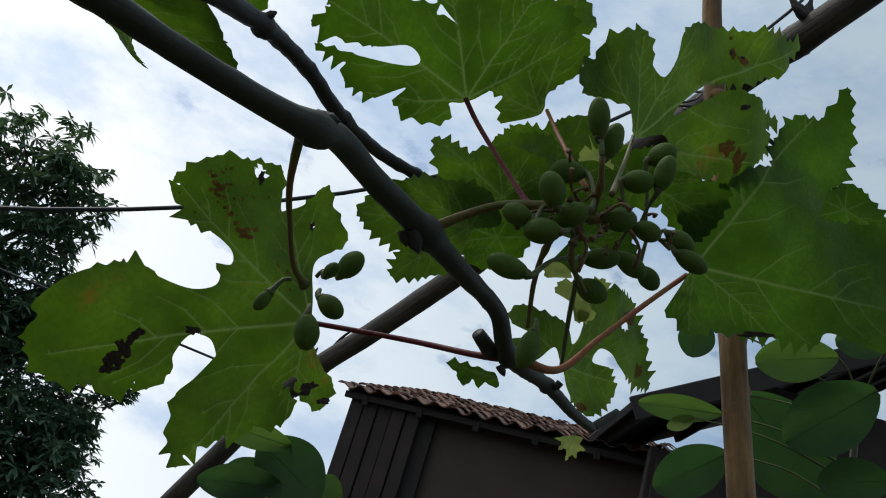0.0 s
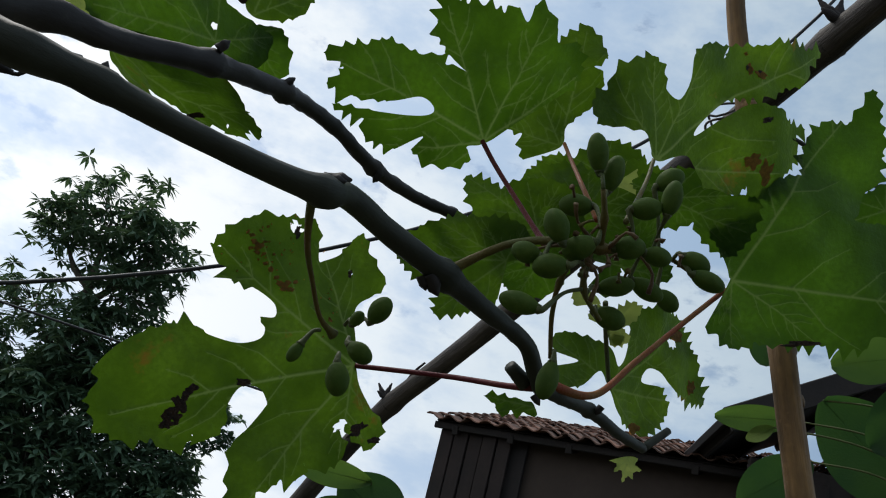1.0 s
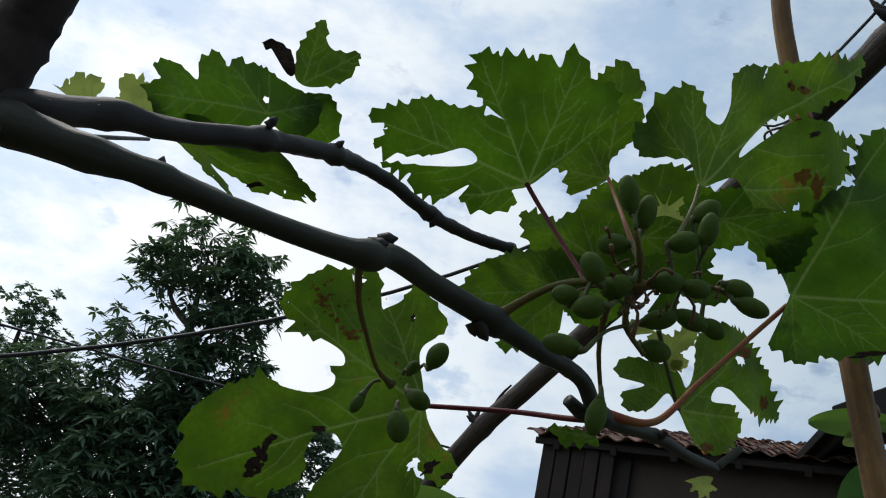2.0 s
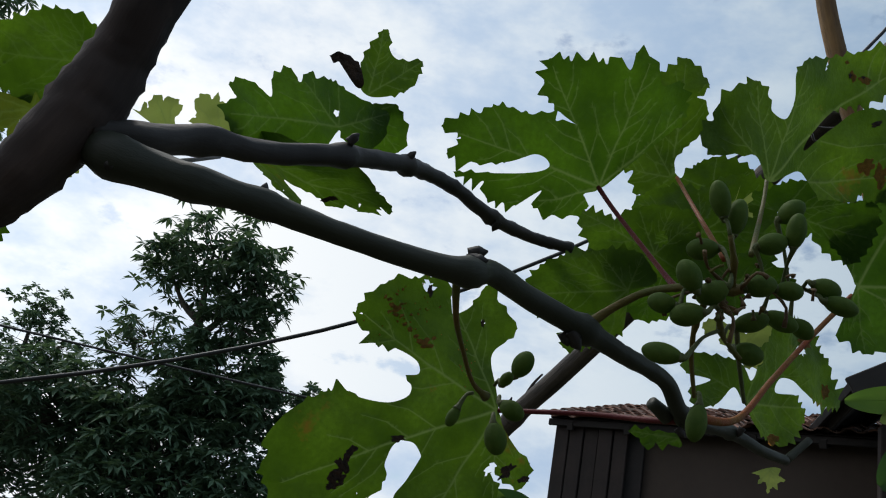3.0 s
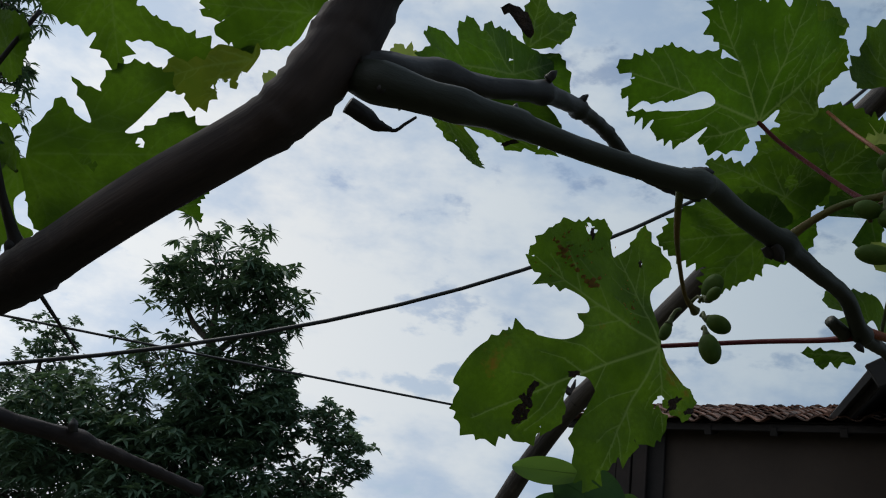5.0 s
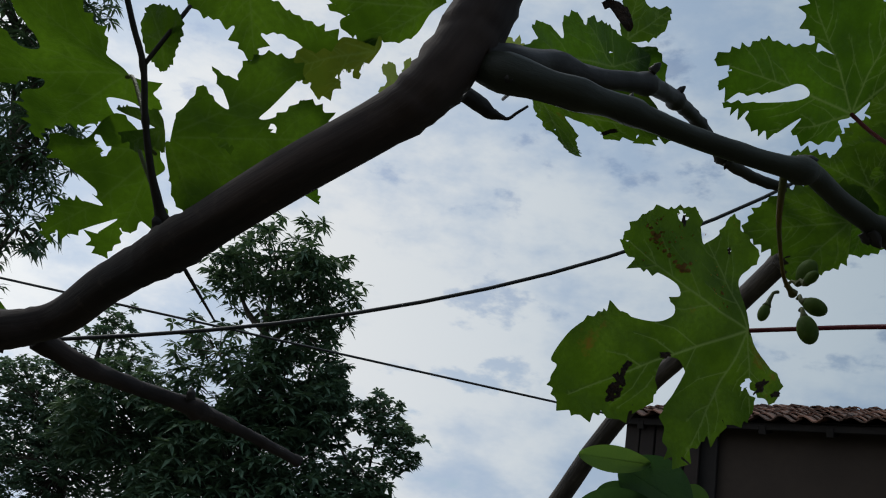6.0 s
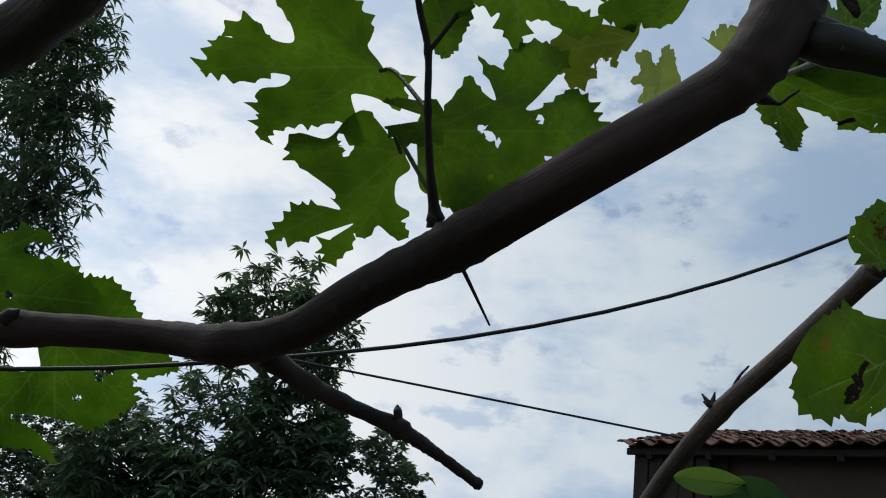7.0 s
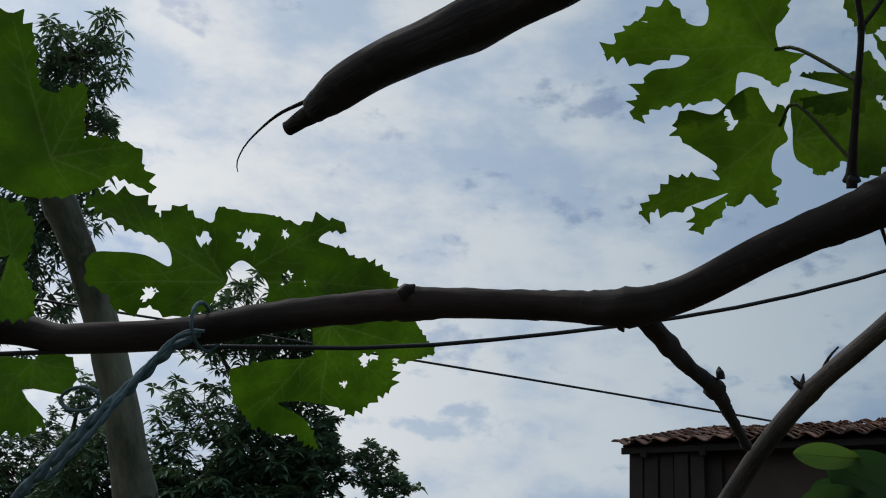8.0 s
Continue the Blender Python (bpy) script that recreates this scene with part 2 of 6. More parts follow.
def part_bm(name, bm, material, parent, label="", smooth=False):
    me = bpy.data.meshes.new(name)
    bm.to_mesh(me)
    bm.free()
    me.materials.append(material)
    if smooth:
        me.polygons.foreach_set("use_smooth", [True] * len(me.polygons))
    return part(name, me, parent, label)


def smooth_line(points, step):
    """A Catmull-Rom line through the points, sampled about every step metres; also the share of the way at each sample."""
    p = [np.array(q, dtype=float) for q in points]
    if len(p) == 2:
        p = [p[0], (p[0] + p[1]) / 2, p[1]]
    p = [2 * p[0] - p[1], *p, 2 * p[-1] - p[-2]]
    out, key = [], []
    for i in range(1, len(p) - 2):
        a, b, c, d = p[i - 1:i + 3]
        n = max(2, int(np.linalg.norm(c - b) / step))
        for k in range(n):
            t = k / n
            out.append(0.5 * (2 * b + (c - a) * t + (2 * a - 5 * b + 4 * c - d) * t * t + (3 * b - a - 3 * c + d) * t ** 3))
            key.append(i - 1 + t)
    out.append(p[-2])
    key.append(len(p) - 3)
    return np.array(out), np.array(key)


def tube(name, points, radii, material, sides=12, step=0.006, rough=0.0, swell=(), seed=0, origin=(0, 0, 0), flat_end=True):
    """A stem along the points. radii: one for each point. swell: (index of point, how much wider) at its knots."""
    line, key = smooth_line(points, step)
    if len(points) == 2:
        radii = (radii[0], (radii[0] + radii[1]) / 2, radii[1])
    rad = np.interp(key, np.arange(len(radii)), radii)
    dist = np.concatenate([[0], np.cumsum(np.linalg.norm(np.diff(line, axis=0), axis=1))])
    for i, more in swell:
        j = np.argmin(np.abs(key - i))
        rad = rad * (1 + more * np.exp(-((dist - dist[j]) / (rad[j] * 1.1)) ** 2))
    tang = np.gradient(line, axis=0)
    tang /= np.linalg.norm(tang, axis=1)[:, None]
    up = np.array((0.0, 0.0, 1.0)) if abs(tang[0][2]) < 0.9 else np.array((1.0, 0.0, 0.0))
    verts, grain, faces = [], [], []
    for i, (c, t, r) in enumerate(zip(line, tang, rad)):
        up = up - t * up.dot(t)
        up /= np.linalg.norm(up)
        side = np.cross(t, up)
        for k in range(sides):
            a = 2 * math.pi * k / sides
            co, si = math.cos(a), math.sin(a)
            w = 1.0
            if rough:
                w += rough * noise.noise((co * 1.7 + seed * 7.1, si * 1.7, dist[i] / max(r, 1e-4) * 0.35))
                w += rough * 0.6 * noise.noise((co * 4.5 + seed * 3.3, si * 4.5, dist[i] / max(r, 1e-4) * 0.5))
            verts.append(c + (up * co + side * si) * r * w - np.array(origin))
            grain.append((co * r, si * r, dist[i] + seed))
    n = len(line)
    for i in range(n - 1):
        for k in range(sides):
            k2 = (k + 1) % sides
            faces.append((i * sides + k, i * sides + k2, (i + 1) * sides + k2, (i + 1) * sides + k))
    faces.append(tuple(range(sides - 1, -1, -1)))
    faces.append(tuple(range((n - 1) * sides, n * sides)))
    return mesh_from(name, verts, faces, material, grain)


def join_meshes(name, pieces, material):
    """Vertices and faces of several pieces as one mesh."""
    verts, faces = [], []
    for v, f in pieces:
        k = len(verts)
        verts += list(v)
        faces += [tuple(i + k for i in q) for q in f]
    return mesh_from(name, verts, faces, material)


def boxed(bm, size, at, turn=None, bevel=0.0):
    """A box of that size at its middle, with small bevelled edges, into bm."""
    m = Matrix.Translation(at) @ (turn.to_4x4() if turn else Matrix()) @ Matrix.Diagonal((*size, 1))
    made = bmesh.ops.create_cube(bm, size=1, matrix=m)["verts"]
    if bevel:
        edges = list({e for v in made for e in v.link_edges})
        bmesh.ops.bevel(bm, geom=edges, offset=bevel, segments=1, affect="EDGES", profile=0.5)


# ---- grape leaf ----
from mathutils.geometry import delaunay_2d_cdt


def leaf_outline(rim, teeth, rng):
    """The edge of a lobed leaf, as points in its plane. rim: (kind, degrees, millimetres) anticlockwise as seen from below;
    T the tip of a lobe or a large tooth, S the bottom of a bay, m a smooth bend. Small uneven teeth run between tips."""
    ctrl = [(k, radians(a), r / 1000) for k, a, r in rim]
    gap = 2 * math.pi - (ctrl[-1][1] - ctrl[0][1])
    if gap > radians(55):
        lead = min(0.35, gap * 0.3)
        ctrl = [("m", ctrl[0][1] - lead, 0.004), *ctrl, ("m", ctrl[-1][1] + lead, 0.004)]
    first = next(i for i, c in enumerate(ctrl) if c[0] == "T")
    ctrl = ctrl[first:] + ctrl[:first + 1]
    at = [np.array((math.cos(a), math.sin(a))) * r for _, a, r in ctrl]
    kind = [k for k, _, _ in ctrl]
    pts = []
    for q in range(len(ctrl) - 1):
        p0, p1, k0, k1 = at[q], at[q + 1], kind[q], kind[q + 1]
        before = 2 * p0 - p1 if k0 == "T" else at[q - 1]
        after = 2 * p1 - p0 if k1 == "T" else at[q + 2]
        length = np.linalg.norm(p1 - p0)
        if length < 1e-5:
            continue
        n = max(2, int(length / 0.0009))
        far = max(ctrl[q][2], ctrl[q + 1][2])
        amp = min(0.0075, 0.055 * far + 0.0015)
        if "S" in (k0, k1) or (k0 == "m" and k1 == "m") or min(ctrl[q][2], ctrl[q + 1][2]) < 0.006:
            amp = 0.0
        elif "m" in (k0, k1):
            amp *= 0.55
        nt = max(1, round(length / (0.0068 * teeth + 0.001)))
        widths = [rng.uniform(0.35, 1.65) for _ in range(nt)]
        cuts = np.concatenate([[0], np.cumsum(widths) / sum(widths)])
        sizes = [(0.35 + 0.65 * w) * rng.uniform(0.3, 1.25) for w in widths]
        skew = 0.68 if rng.random() < 0.5 else 0.4
        bulge = 0.09 * length if k0 == k1 == "T" else 0.0
        nrm = np.array((p1 - p0)[::-1]) * (1, -1) / length
        for i in range(n):
            t = i / n
            line = 0.5 * (2 * p0 + (p1 - before) * t + (2 * before - 5 * p0 + 4 * p1 - after) * t * t + (3 * p0 - before - 3 * p1 + after) * t ** 3)
            k = max(s for s in range(nt) if cuts[s] <= t)
            ph = (t - cuts[k]) / (cuts[k + 1] - cuts[k])
            saw = (ph / skew if ph < skew else (1 - ph) / (1 - skew)) ** 1.25 - 0.2
            ends = min(1.0, 5 * t + 0.15, 5 * (1 - t) + 0.15)
            pts.append(line + nrm * (bulge * math.sin(math.pi * t) + amp * saw * sizes[k] * ends))
    return np.array(pts)


def fill_outline(edge, step, rng, holes, strands):
    """Triangles that fill an outline, with points inside every step metres, so that the blade can bend; ragged holes left open."""
    lo, hi = edge.min(0), edge.max(0)
    inner = []
    y, row = lo[1], 0
    a, b = edge, np.roll(edge, -1, axis=0)
    def within(qx, qy, near):
        cross = (a[:, 1] > qy) != (b[:, 1] > qy)
        at_x = a[:, 0] + (qy - a[:, 1]) * (b[:, 0] - a[:, 0]) / (b[:, 1] - a[:, 1] + 1e-12)
        return np.count_nonzero(cross & (at_x > qx)) % 2 and np.min((a[:, 0] - qx) ** 2 + (a[:, 1] - qy) ** 2) > near ** 2

    while y < hi[1]:
        xs = np.arange(lo[0] + (row % 2) * step / 2, hi[0], step)
        for x in xs:
            qx, qy = x + rng.uniform(-0.2, 0.2) * step, y + rng.uniform(-0.2, 0.2) * step
            if within(qx, qy, 0.45 * step):
                inner.append((qx, qy))
        y += step * 0.87
        row += 1
    links = []
    for x0, y0, x1, y1, w0, w1 in strands:
        far = math.hypot(x1 - x0, y1 - y0)
        n = max(2, int(far / 0.003))
        last = -1
        for i in range(n + 1):
            t = i / n
            q = (x0 + (x1 - x0) * t, y0 + (y1 - y0) * t)
            if not within(*q, 0.0012):
                last = -1
                continue
            inner.append(q)
            if last >= 0:
                links.append((len(edge) + last, len(edge) + len(inner) - 1))
            last = len(inner) - 1
            # a row on either side keeps the vein narrow
            w = 1.7 * (w0 * (1 - t) + w1 * t) + 0.0002
            for s in (-w, w):
                e = (q[0] - s * (y1 - y0) / far, q[1] + s * (x1 - x0) / far)
                if within(*e, 0.0008):
                    inner.append(e)
    every = [Vector(p) for p in edge] + [Vector(p) for p in inner]
    out = delaunay_2d_cdt(every, links, [list(range(len(edge)))], 1, 1e-6)
    xy, tris = np.array([tuple(v) for v in out[0]]), [tuple(f) for f in out[2]]
    # bays that a tooth closes off stay open
    c = xy[np.array(tris)].mean(1)
    turns = np.zeros(len(c), dtype=int)
    for p, q in zip(a, b):
        left = (q[0] - p[0]) * (c[:, 1] - p[1]) - (c[:, 0] - p[0]) * (q[1] - p[1]) > 0
        turns += (p[1] <= c[:, 1]) & (q[1] > c[:, 1]) & left
        turns -= (p[1] > c[:, 1]) & (q[1] <= c[:, 1]) & ~left
    tris = [f for f, w in zip(tris, turns) if w]
    for x, y, r in holes:
        x, y, r = x / 1000, y / 1000, r / 1000

        def open_here(f):
            c = xy[list(f)].mean(0)
            d = math.hypot(c[0] - x, c[1] - y)
            return d < r * (0.8 + 0.7 * noise.noise((c[0] * 260, c[1] * 260, x * 900)))
        tris = [f for f in tris if not open_here(f)]
    return xy, tris


def leaf_rise(x, y, size, bend, wave, seed):
    """How far the blade lifts off its plane: droop of the rim, cupping, and uneven blisters."""
    r2 = (x * x + y * y) / size ** 2
    z = -bend * size * r2
    z += wave * size * noise.noise((x / size * 2.3 + seed * 5.7, y / size * 2.3, seed))
    z += 0.25 * wave * size * noise.noise((x / size * 7 + seed, y / size * 7, 3.0))
    return z


def vein_strands(rim, rng):
    """The veins of a leaf as straight runs (x0, y0, x1, y1, width at start, width at end): one to each lobe, and branches off it."""
    tips = sorted([(radians(a), r / 1000) for k, a, r in rim if k == "T"], key=lambda q: -q[1])
    main = []
    for a, r in tips:
        if all(abs(math.remainder(a - b, 2 * math.pi)) > radians(26) for b, _ in main) and len(main) < 7:
            main.append((a, r))
    out = []
    for a, r in main:
        bend_a = a + rng.uniform(-0.07, 0.07)
        mx, my = 0.5 * r * math.cos(bend_a), 0.5 * r * math.sin(bend_a)
        ex, ey = r * 0.94 * math.cos(a), r * 0.94 * math.sin(a)
        w = 0.0004 + 0.0028 * r
        out += [(0, 0, mx, my, w, w * 0.75), (mx, my, ex, ey, w * 0.75, w * 0.25)]
        if r < 0.03:
            continue
        for f in (0.25, 0.42, 0.58, 0.74):
            for sgn in (-1, 1):
                if rng.random() < 0.15:
                    continue
                g = f + rng.uniform(-0.06, 0.06)
                b = a + sgn * radians(rng.uniform(34, 52))
                x0, y0 = (mx * g * 2, my * g * 2) if g < 0.5 else (mx + (ex - mx) * (g - 0.5) * 2, my + (ey - my) * (g - 0.5) * 2)
                ln = r * (0.44 - 0.34 * g) * rng.uniform(0.7, 1.25)
                c = b - sgn * 0.3
                hx, hy = x0 + 0.55 * ln * math.cos(b), y0 + 0.55 * ln * math.sin(b)
                out.append((x0, y0, hx, hy, w * 0.5, w * 0.35))
                out.append((hx, hy, hx + 0.5 * ln * math.cos(c), hy + 0.5 * ln * math.sin(c), w * 0.35, w * 0.12))
    return np.array(out)


def vein_field(xy, strands):
    """How strongly each point of a blade lies on a vein, 0 to 1."""
    best = np.zeros(len(xy))
    for x0, y0, x1, y1, w0, w1 in strands:
        d = np.array((x1 - x0, y1 - y0))
        t = np.clip(((xy - (x0, y0)) @ d) / (d @ d + 1e-12), 0, 1)
        off = np.hypot(xy[:, 0] - x0 - t * d[0], xy[:, 1] - y0 - t * d[1])
        best = np.maximum(best, np.exp(-(off / (w0 * (1 - t) + w1 * t + 0.0001)) ** 2) * min(1.0, 0.25 + 900 * w0))
    return best


def grape_leaf(parent, at, right, facing, rim, material, label, bend=0.03, wave=0.10, teeth=1.0, seed=1, veins=1.0, spots=(), rust=(), holes=()):
    """A vine leaf: blade (the object itself), with its veins and dead patches under it. facing: the way its underside looks."""
    rng = random.Random(seed)
    u, n = Vector(right).normalized(), Vector(facing).normalized()
    v = n.cross(u).normalized()
    u = v.cross(n)
    frame_m = Matrix((u, v, n)).transposed().to_4x4()
    frame_m.translation = Vector(at) - parent.location
    edge = leaf_outline(rim, teeth, rng)
    size = float(np.max(np.hypot(edge[:, 0], edge[:, 1])))
    strands = vein_strands(rim, rng) if veins else np.zeros((0, 6))
    xy, faces = fill_outline(edge, 0.0016 + 0.010 * size, rng, holes, strands)
    ridge = vein_field(xy, strands) * veins
    verts = [(x, y, leaf_rise(x, y, size, bend, wave, seed) + 0.0006 * v) for (x, y), v in zip(xy, ridge)]
    me = mesh_from("leaf", verts, faces, material)
    at_v = me.attributes.new("vein", "FLOAT", "POINT")
    at_v.data.foreach_set("value", ridge.astype(np.float32))
    blade = part("leaf", me, parent, label, frame_m)

    for group, mat, word, name in ((spots, DEAD, "dry dark-brown dead patch", "dead_patch"), (rust, RUST, "rusty orange spot", "rust_spot")):
        for x, y, w, h, turn in group:
            x, y, w, h = x / 1000, y / 1000, w / 1000, h / 1000
            n_pts = 26
            vs, fs = [(x, y, leaf_rise(x, y, size, bend, wave, seed) + 0.0008)], []
            for i in range(n_pts):
                a = 2 * math.pi * i / n_pts
                k = 1.05 + 0.7 * noise.noise((math.cos(a) * 1.6 + x * 900, math.sin(a) * 1.6 + y * 700, 1.0)) + rng.uniform(-0.14, 0.14)
                dx, dy = w * k * math.cos(a), h * k * math.sin(a)
                c, s = math.cos(radians(turn)), math.sin(radians(turn))
                xx, yy = x + dx * c - dy * s, y + dx * s + dy * c
                vs.append((xx, yy, leaf_rise(xx, yy, size, bend, wave, seed) + 0.0005))
                fs.append((0, 1 + i, 1 + (i + 1) % n_pts))
            part(name, mesh_from(name, vs, fs, mat), blade, word)
    return blade


def specks(seed, x, y, w, h, n):
    """Tiny rusty specks strewn over a patch of a blade: millimetres, as grape_leaf takes them."""
    rng = random.Random(seed)
    return [(x + rng.gauss(0, 0.5) * w, y + rng.gauss(0, 0.5) * h, rng.uniform(0.4, 1.1), rng.uniform(0.3, 0.7), rng.uniform(-80, 80)) for _ in range(n)]


def oval_leaf(parent, base, tip, width, facing, material, label="", fold=0.12, seed=1):
    """A large entire leaf from base to tip with a midrib, slightly folded and curved."""
    b, t = Vector(base), Vector(tip)
    along = (t - b)
    length = along.length
    along.normalize()
    n = Vector(facing)
    n = (n - along * n.dot(along)).normalized()
    side = n.cross(along)
    verts, faces = [], []
    rows, cols = 22, 8
    for i in range(rows + 1):
        s = i / rows
        w = width * 0.5 * (math.sin(math.pi * min(1, s * 0.97 + 0.015)) ** 0.62) * (1.0 + 0.12 * (s - 0.5))
        for j in range(cols + 1):
            q = j / cols * 2 - 1
            z = -fold * width * abs(q) ** 1.5 * 0.5 - 0.10 * length * (s - 0.3) ** 2 + 0.03 * width * noise.noise((q * 2 + seed, s * 4, seed * 3.1))
            p = b + along * (length * s) + side * (w * q) + n * -z
            verts.append(p - parent.location)
    for i in range(rows):
        for j in range(cols):
            o = i * (cols + 1) + j
            faces.append((o, o + 1, o + cols + 2, o + cols + 1))
    blade = part("leaf", mesh_from("leaf", verts, faces, material), parent, label)
    mid = [Vector(verts[i * (cols + 1) + cols // 2]) + n * 0.0015 for i in range(0, rows + 1, 2)]
    part("midrib", tube("midrib", mid, [0.0006 * (1 - 0.85 * i / (len(mid) - 1)) for i in range(len(mid))], material, 6, 0.02), blade)
    return blade


# ---- ground ----
def ground_sheet():
    bm = bmesh.new()
    bmesh.ops.create_grid(bm, x_segments=120, y_segments=120, size=1)
    for v in bm.verts:
        # squares grow towards the horizon
        v.co.x, v.co.y = (math.copysign(abs(c) ** 3 * 1500 + abs(c) * 20, c) for c in (v.co.x, v.co.y))
        v.co.z = 0.05 * noise.noise((v.co.x * 0.5, v.co.y * 0.5, 0)) - 0.03
    me = bpy.data.meshes.new("ground")
    bm.to_mesh(me)
    bm.free()
    me.materials.append(SOIL)
    return tagged(new("ground", me), "bare garden soil with patches of weed", "ground", kind="structure")


ground_sheet()


def light_blocking_wall():
    """An unseen plain wall, added behind the walk to hold back light from there."""
    bm = bmesh.new()
    boxed(bm, (14.0, 0.2, 3.3), (0.0, -2.6, 1.60), None, 0.01)
    boxed(bm, (14.2, 0.3, 0.08), (0.0, -2.6, 3.29), None, 0.01)
    me = bpy.data.meshes.new("shade_wall_south")
    bm.to_mesh(me)
    bm.free()
    me.materials.append(WALL)
    return tagged(new("shade_wall_south", me), "plain weathered plaster wall, added unseen to cut light from behind", "wall", kind="structure")


light_blocking_wall()


# ---- grapevine ----
vine = thing("grapevine", (-0.9, 0.45, 0.0), "grapevine trained along a trellis with lobed leaves and green fruit", "grapevine")


def stem(name, points, radii, material, label="", rough=0.1, swell=(), seed=1, sides=14, step=0.004, parent=None):
    parent = parent or vine
    return part(name, tube(name, points, radii, material, sides, step, rough, swell, seed, origin=vine.location), parent, label)


TRUNK = [(-0.8242, 0.4001, 1.7931), (-0.7542, 0.4151, 1.7988), (-0.6813, 0.4239, 1.8058), (-0.6000, 0.4258, 1.8202), (-0.5103, 0.4319, 1.8316), (-0.4284, 0.4492, 1.8374), (-0.3682, 0.4385, 1.8314), (-0.3302, 0.4455, 1.8447), (-0.2783, 0.4153, 1.8617), (-0.2207, 0.3822, 1.8756), (-0.1531, 0.3544, 1.9040), (-0.0971, 0.3473, 1.9383), (-0.0784, 0.3449, 1.9538), (-0.0677, 0.3458, 1.9725), (-0.0582, 0.3478, 1.9964), (-0.0493, 0.3458, 2.0195), (-0.0374, 0.3380, 2.0442), (-0.0167, 0.3345, 2.0953)]
root_way = [(-0.93, 0.47, -0.05), (-0.915, 0.45, 0.4), (-0.93, 0.43, 0.9), (-0.925, 0.40, 1.4), (-0.90, 0.395, 1.68)]
trunk = stem("trunk", root_way + TRUNK, [0.022, 0.019, 0.017, 0.0155, 0.0135] + [0.0108, 0.0108, 0.011, 0.0108, 0.0105, 0.0102, 0.012, 0.012, 0.0122, 0.0132, 0.0135, 0.0138, 0.0148, 0.016, 0.0155, 0.0145, 0.014, 0.014], BARK,
             "thick dark-brown stringy trunk", 0.10, ((9, 0.15), (11, 0.14), (14, 0.10), (19, 0.12)), 2, 20, 0.004)
SHOOT_A = [(-0.0590, 0.3560, 1.9800), (-0.0392, 0.3506, 1.9698), (-0.0189, 0.3565, 1.9668), (-0.0028, 0.3625, 1.9653), (0.0222, 0.3778, 1.9652), (0.0543, 0.3982, 1.9627), (0.0857, 0.4155, 1.9610), (0.1099, 0.4302, 1.9621), (0.1169, 0.4482, 1.9698), (0.1360, 0.4778, 1.9678), (0.1620, 0.5105, 1.9648), (0.1842, 0.5424, 1.9623), (0.2086, 0.5791, 1.9599), (0.2233, 0.6076, 1.9459), (0.2570, 0.6825, 1.9566), (0.2844, 0.7327, 1.9573), (0.3067, 0.7716, 1.9602)]
stem("shoot", SHOOT_A, [0.0085, 0.0098, 0.0088, 0.0075, 0.0064, 0.0057, 0.0056, 0.0062, 0.0060, 0.0062, 0.0064, 0.0054, 0.0050, 0.0052, 0.0044, 0.0040, 0.0038], CANE_GREEN,
               "smooth grey-green cane with swollen nodes", 0.10, ((1, 0.12), (3, 0.22), (4, 0.2), (7, 0.34), (10, 0.40), (13, 0.36), (14, 0.3)), 3)
SHOOT_B = [(-0.0528, 0.3466, 1.9792), (-0.0376, 0.3642, 1.9862), (-0.0245, 0.3920, 2.0024), (-0.0038, 0.4238, 2.0140), (0.0205, 0.4632, 2.0353), (0.0353, 0.5355, 2.0682), (0.0511, 0.6004, 2.0867), (0.0696, 0.6680, 2.0949), (0.0956, 0.7140, 2.1006), (0.1252, 0.7474, 2.1075)]
stem("shoot", SHOOT_B, [0.0076, 0.0076, 0.0070, 0.0062, 0.0060, 0.0056, 0.0050, 0.0052, 0.0050, 0.0046], CANE_BROWN,
               "dark brown ripe cane with swollen nodes", 0.17, ((2, 0.22), (4, 0.34), (5, 0.3), (6, 0.12), (7, 0.36), (9, 0.15)), 5)
stem("side_twig", [(-0.3578, 0.4660, 1.8349), (-0.3420, 0.5020, 1.8270), (-0.3260, 0.5500, 1.8255), (-0.3070, 0.5980, 1.8240), (-0.2905, 0.6670, 1.8190), (-0.2740, 0.7350, 1.8120)], [0.0080, 0.0066, 0.0056, 0.0062, 0.0046, 0.0044], BARK, "pruned brown side twig", 0.2, ((1, 0.14), (3, 0.4), (5, 0.2)), 7)
stem("dry_tendril", [(-0.2270, 0.3838, 1.8804), (-0.2192, 0.4008, 1.8664), (-0.2081, 0.4251, 1.8464)], [0.0013, 0.0012, 0.0006], CANE_BROWN, "thin dry tendril stub", 0.0, (), 8, 7)
stem("dry_bract", [(-0.0806, 0.4180, 1.9984), (-0.0740, 0.4233, 1.9959), (-0.0659, 0.4295, 1.9928), (-0.0581, 0.4343, 1.9920)], [0.0050, 0.0046, 0.0034, 0.0012], CANE_BROWN, "shrivelled brown bract under the fork", 0.35, ((1, 0.25),), 91, 12, 0.002)
stem("dry_tendril", [(-0.0597, 0.4335, 1.9918), (-0.0559, 0.4353, 1.9923), (-0.0517, 0.4356, 1.9963), (-0.0453, 0.4361, 2.0018)], [0.0013, 0.0011, 0.0010, 0.0008], CANE_BROWN, "dry curled tendril", 0.1, (), 92, 7, 0.003)
stem("pruned_stub", [(0.3067, 0.7716, 1.9602), (0.3250, 0.7822, 1.9806)], [0.0034, 0.0030], CANE_GREEN, "short cut stub", 0.08, (), 9, 10)
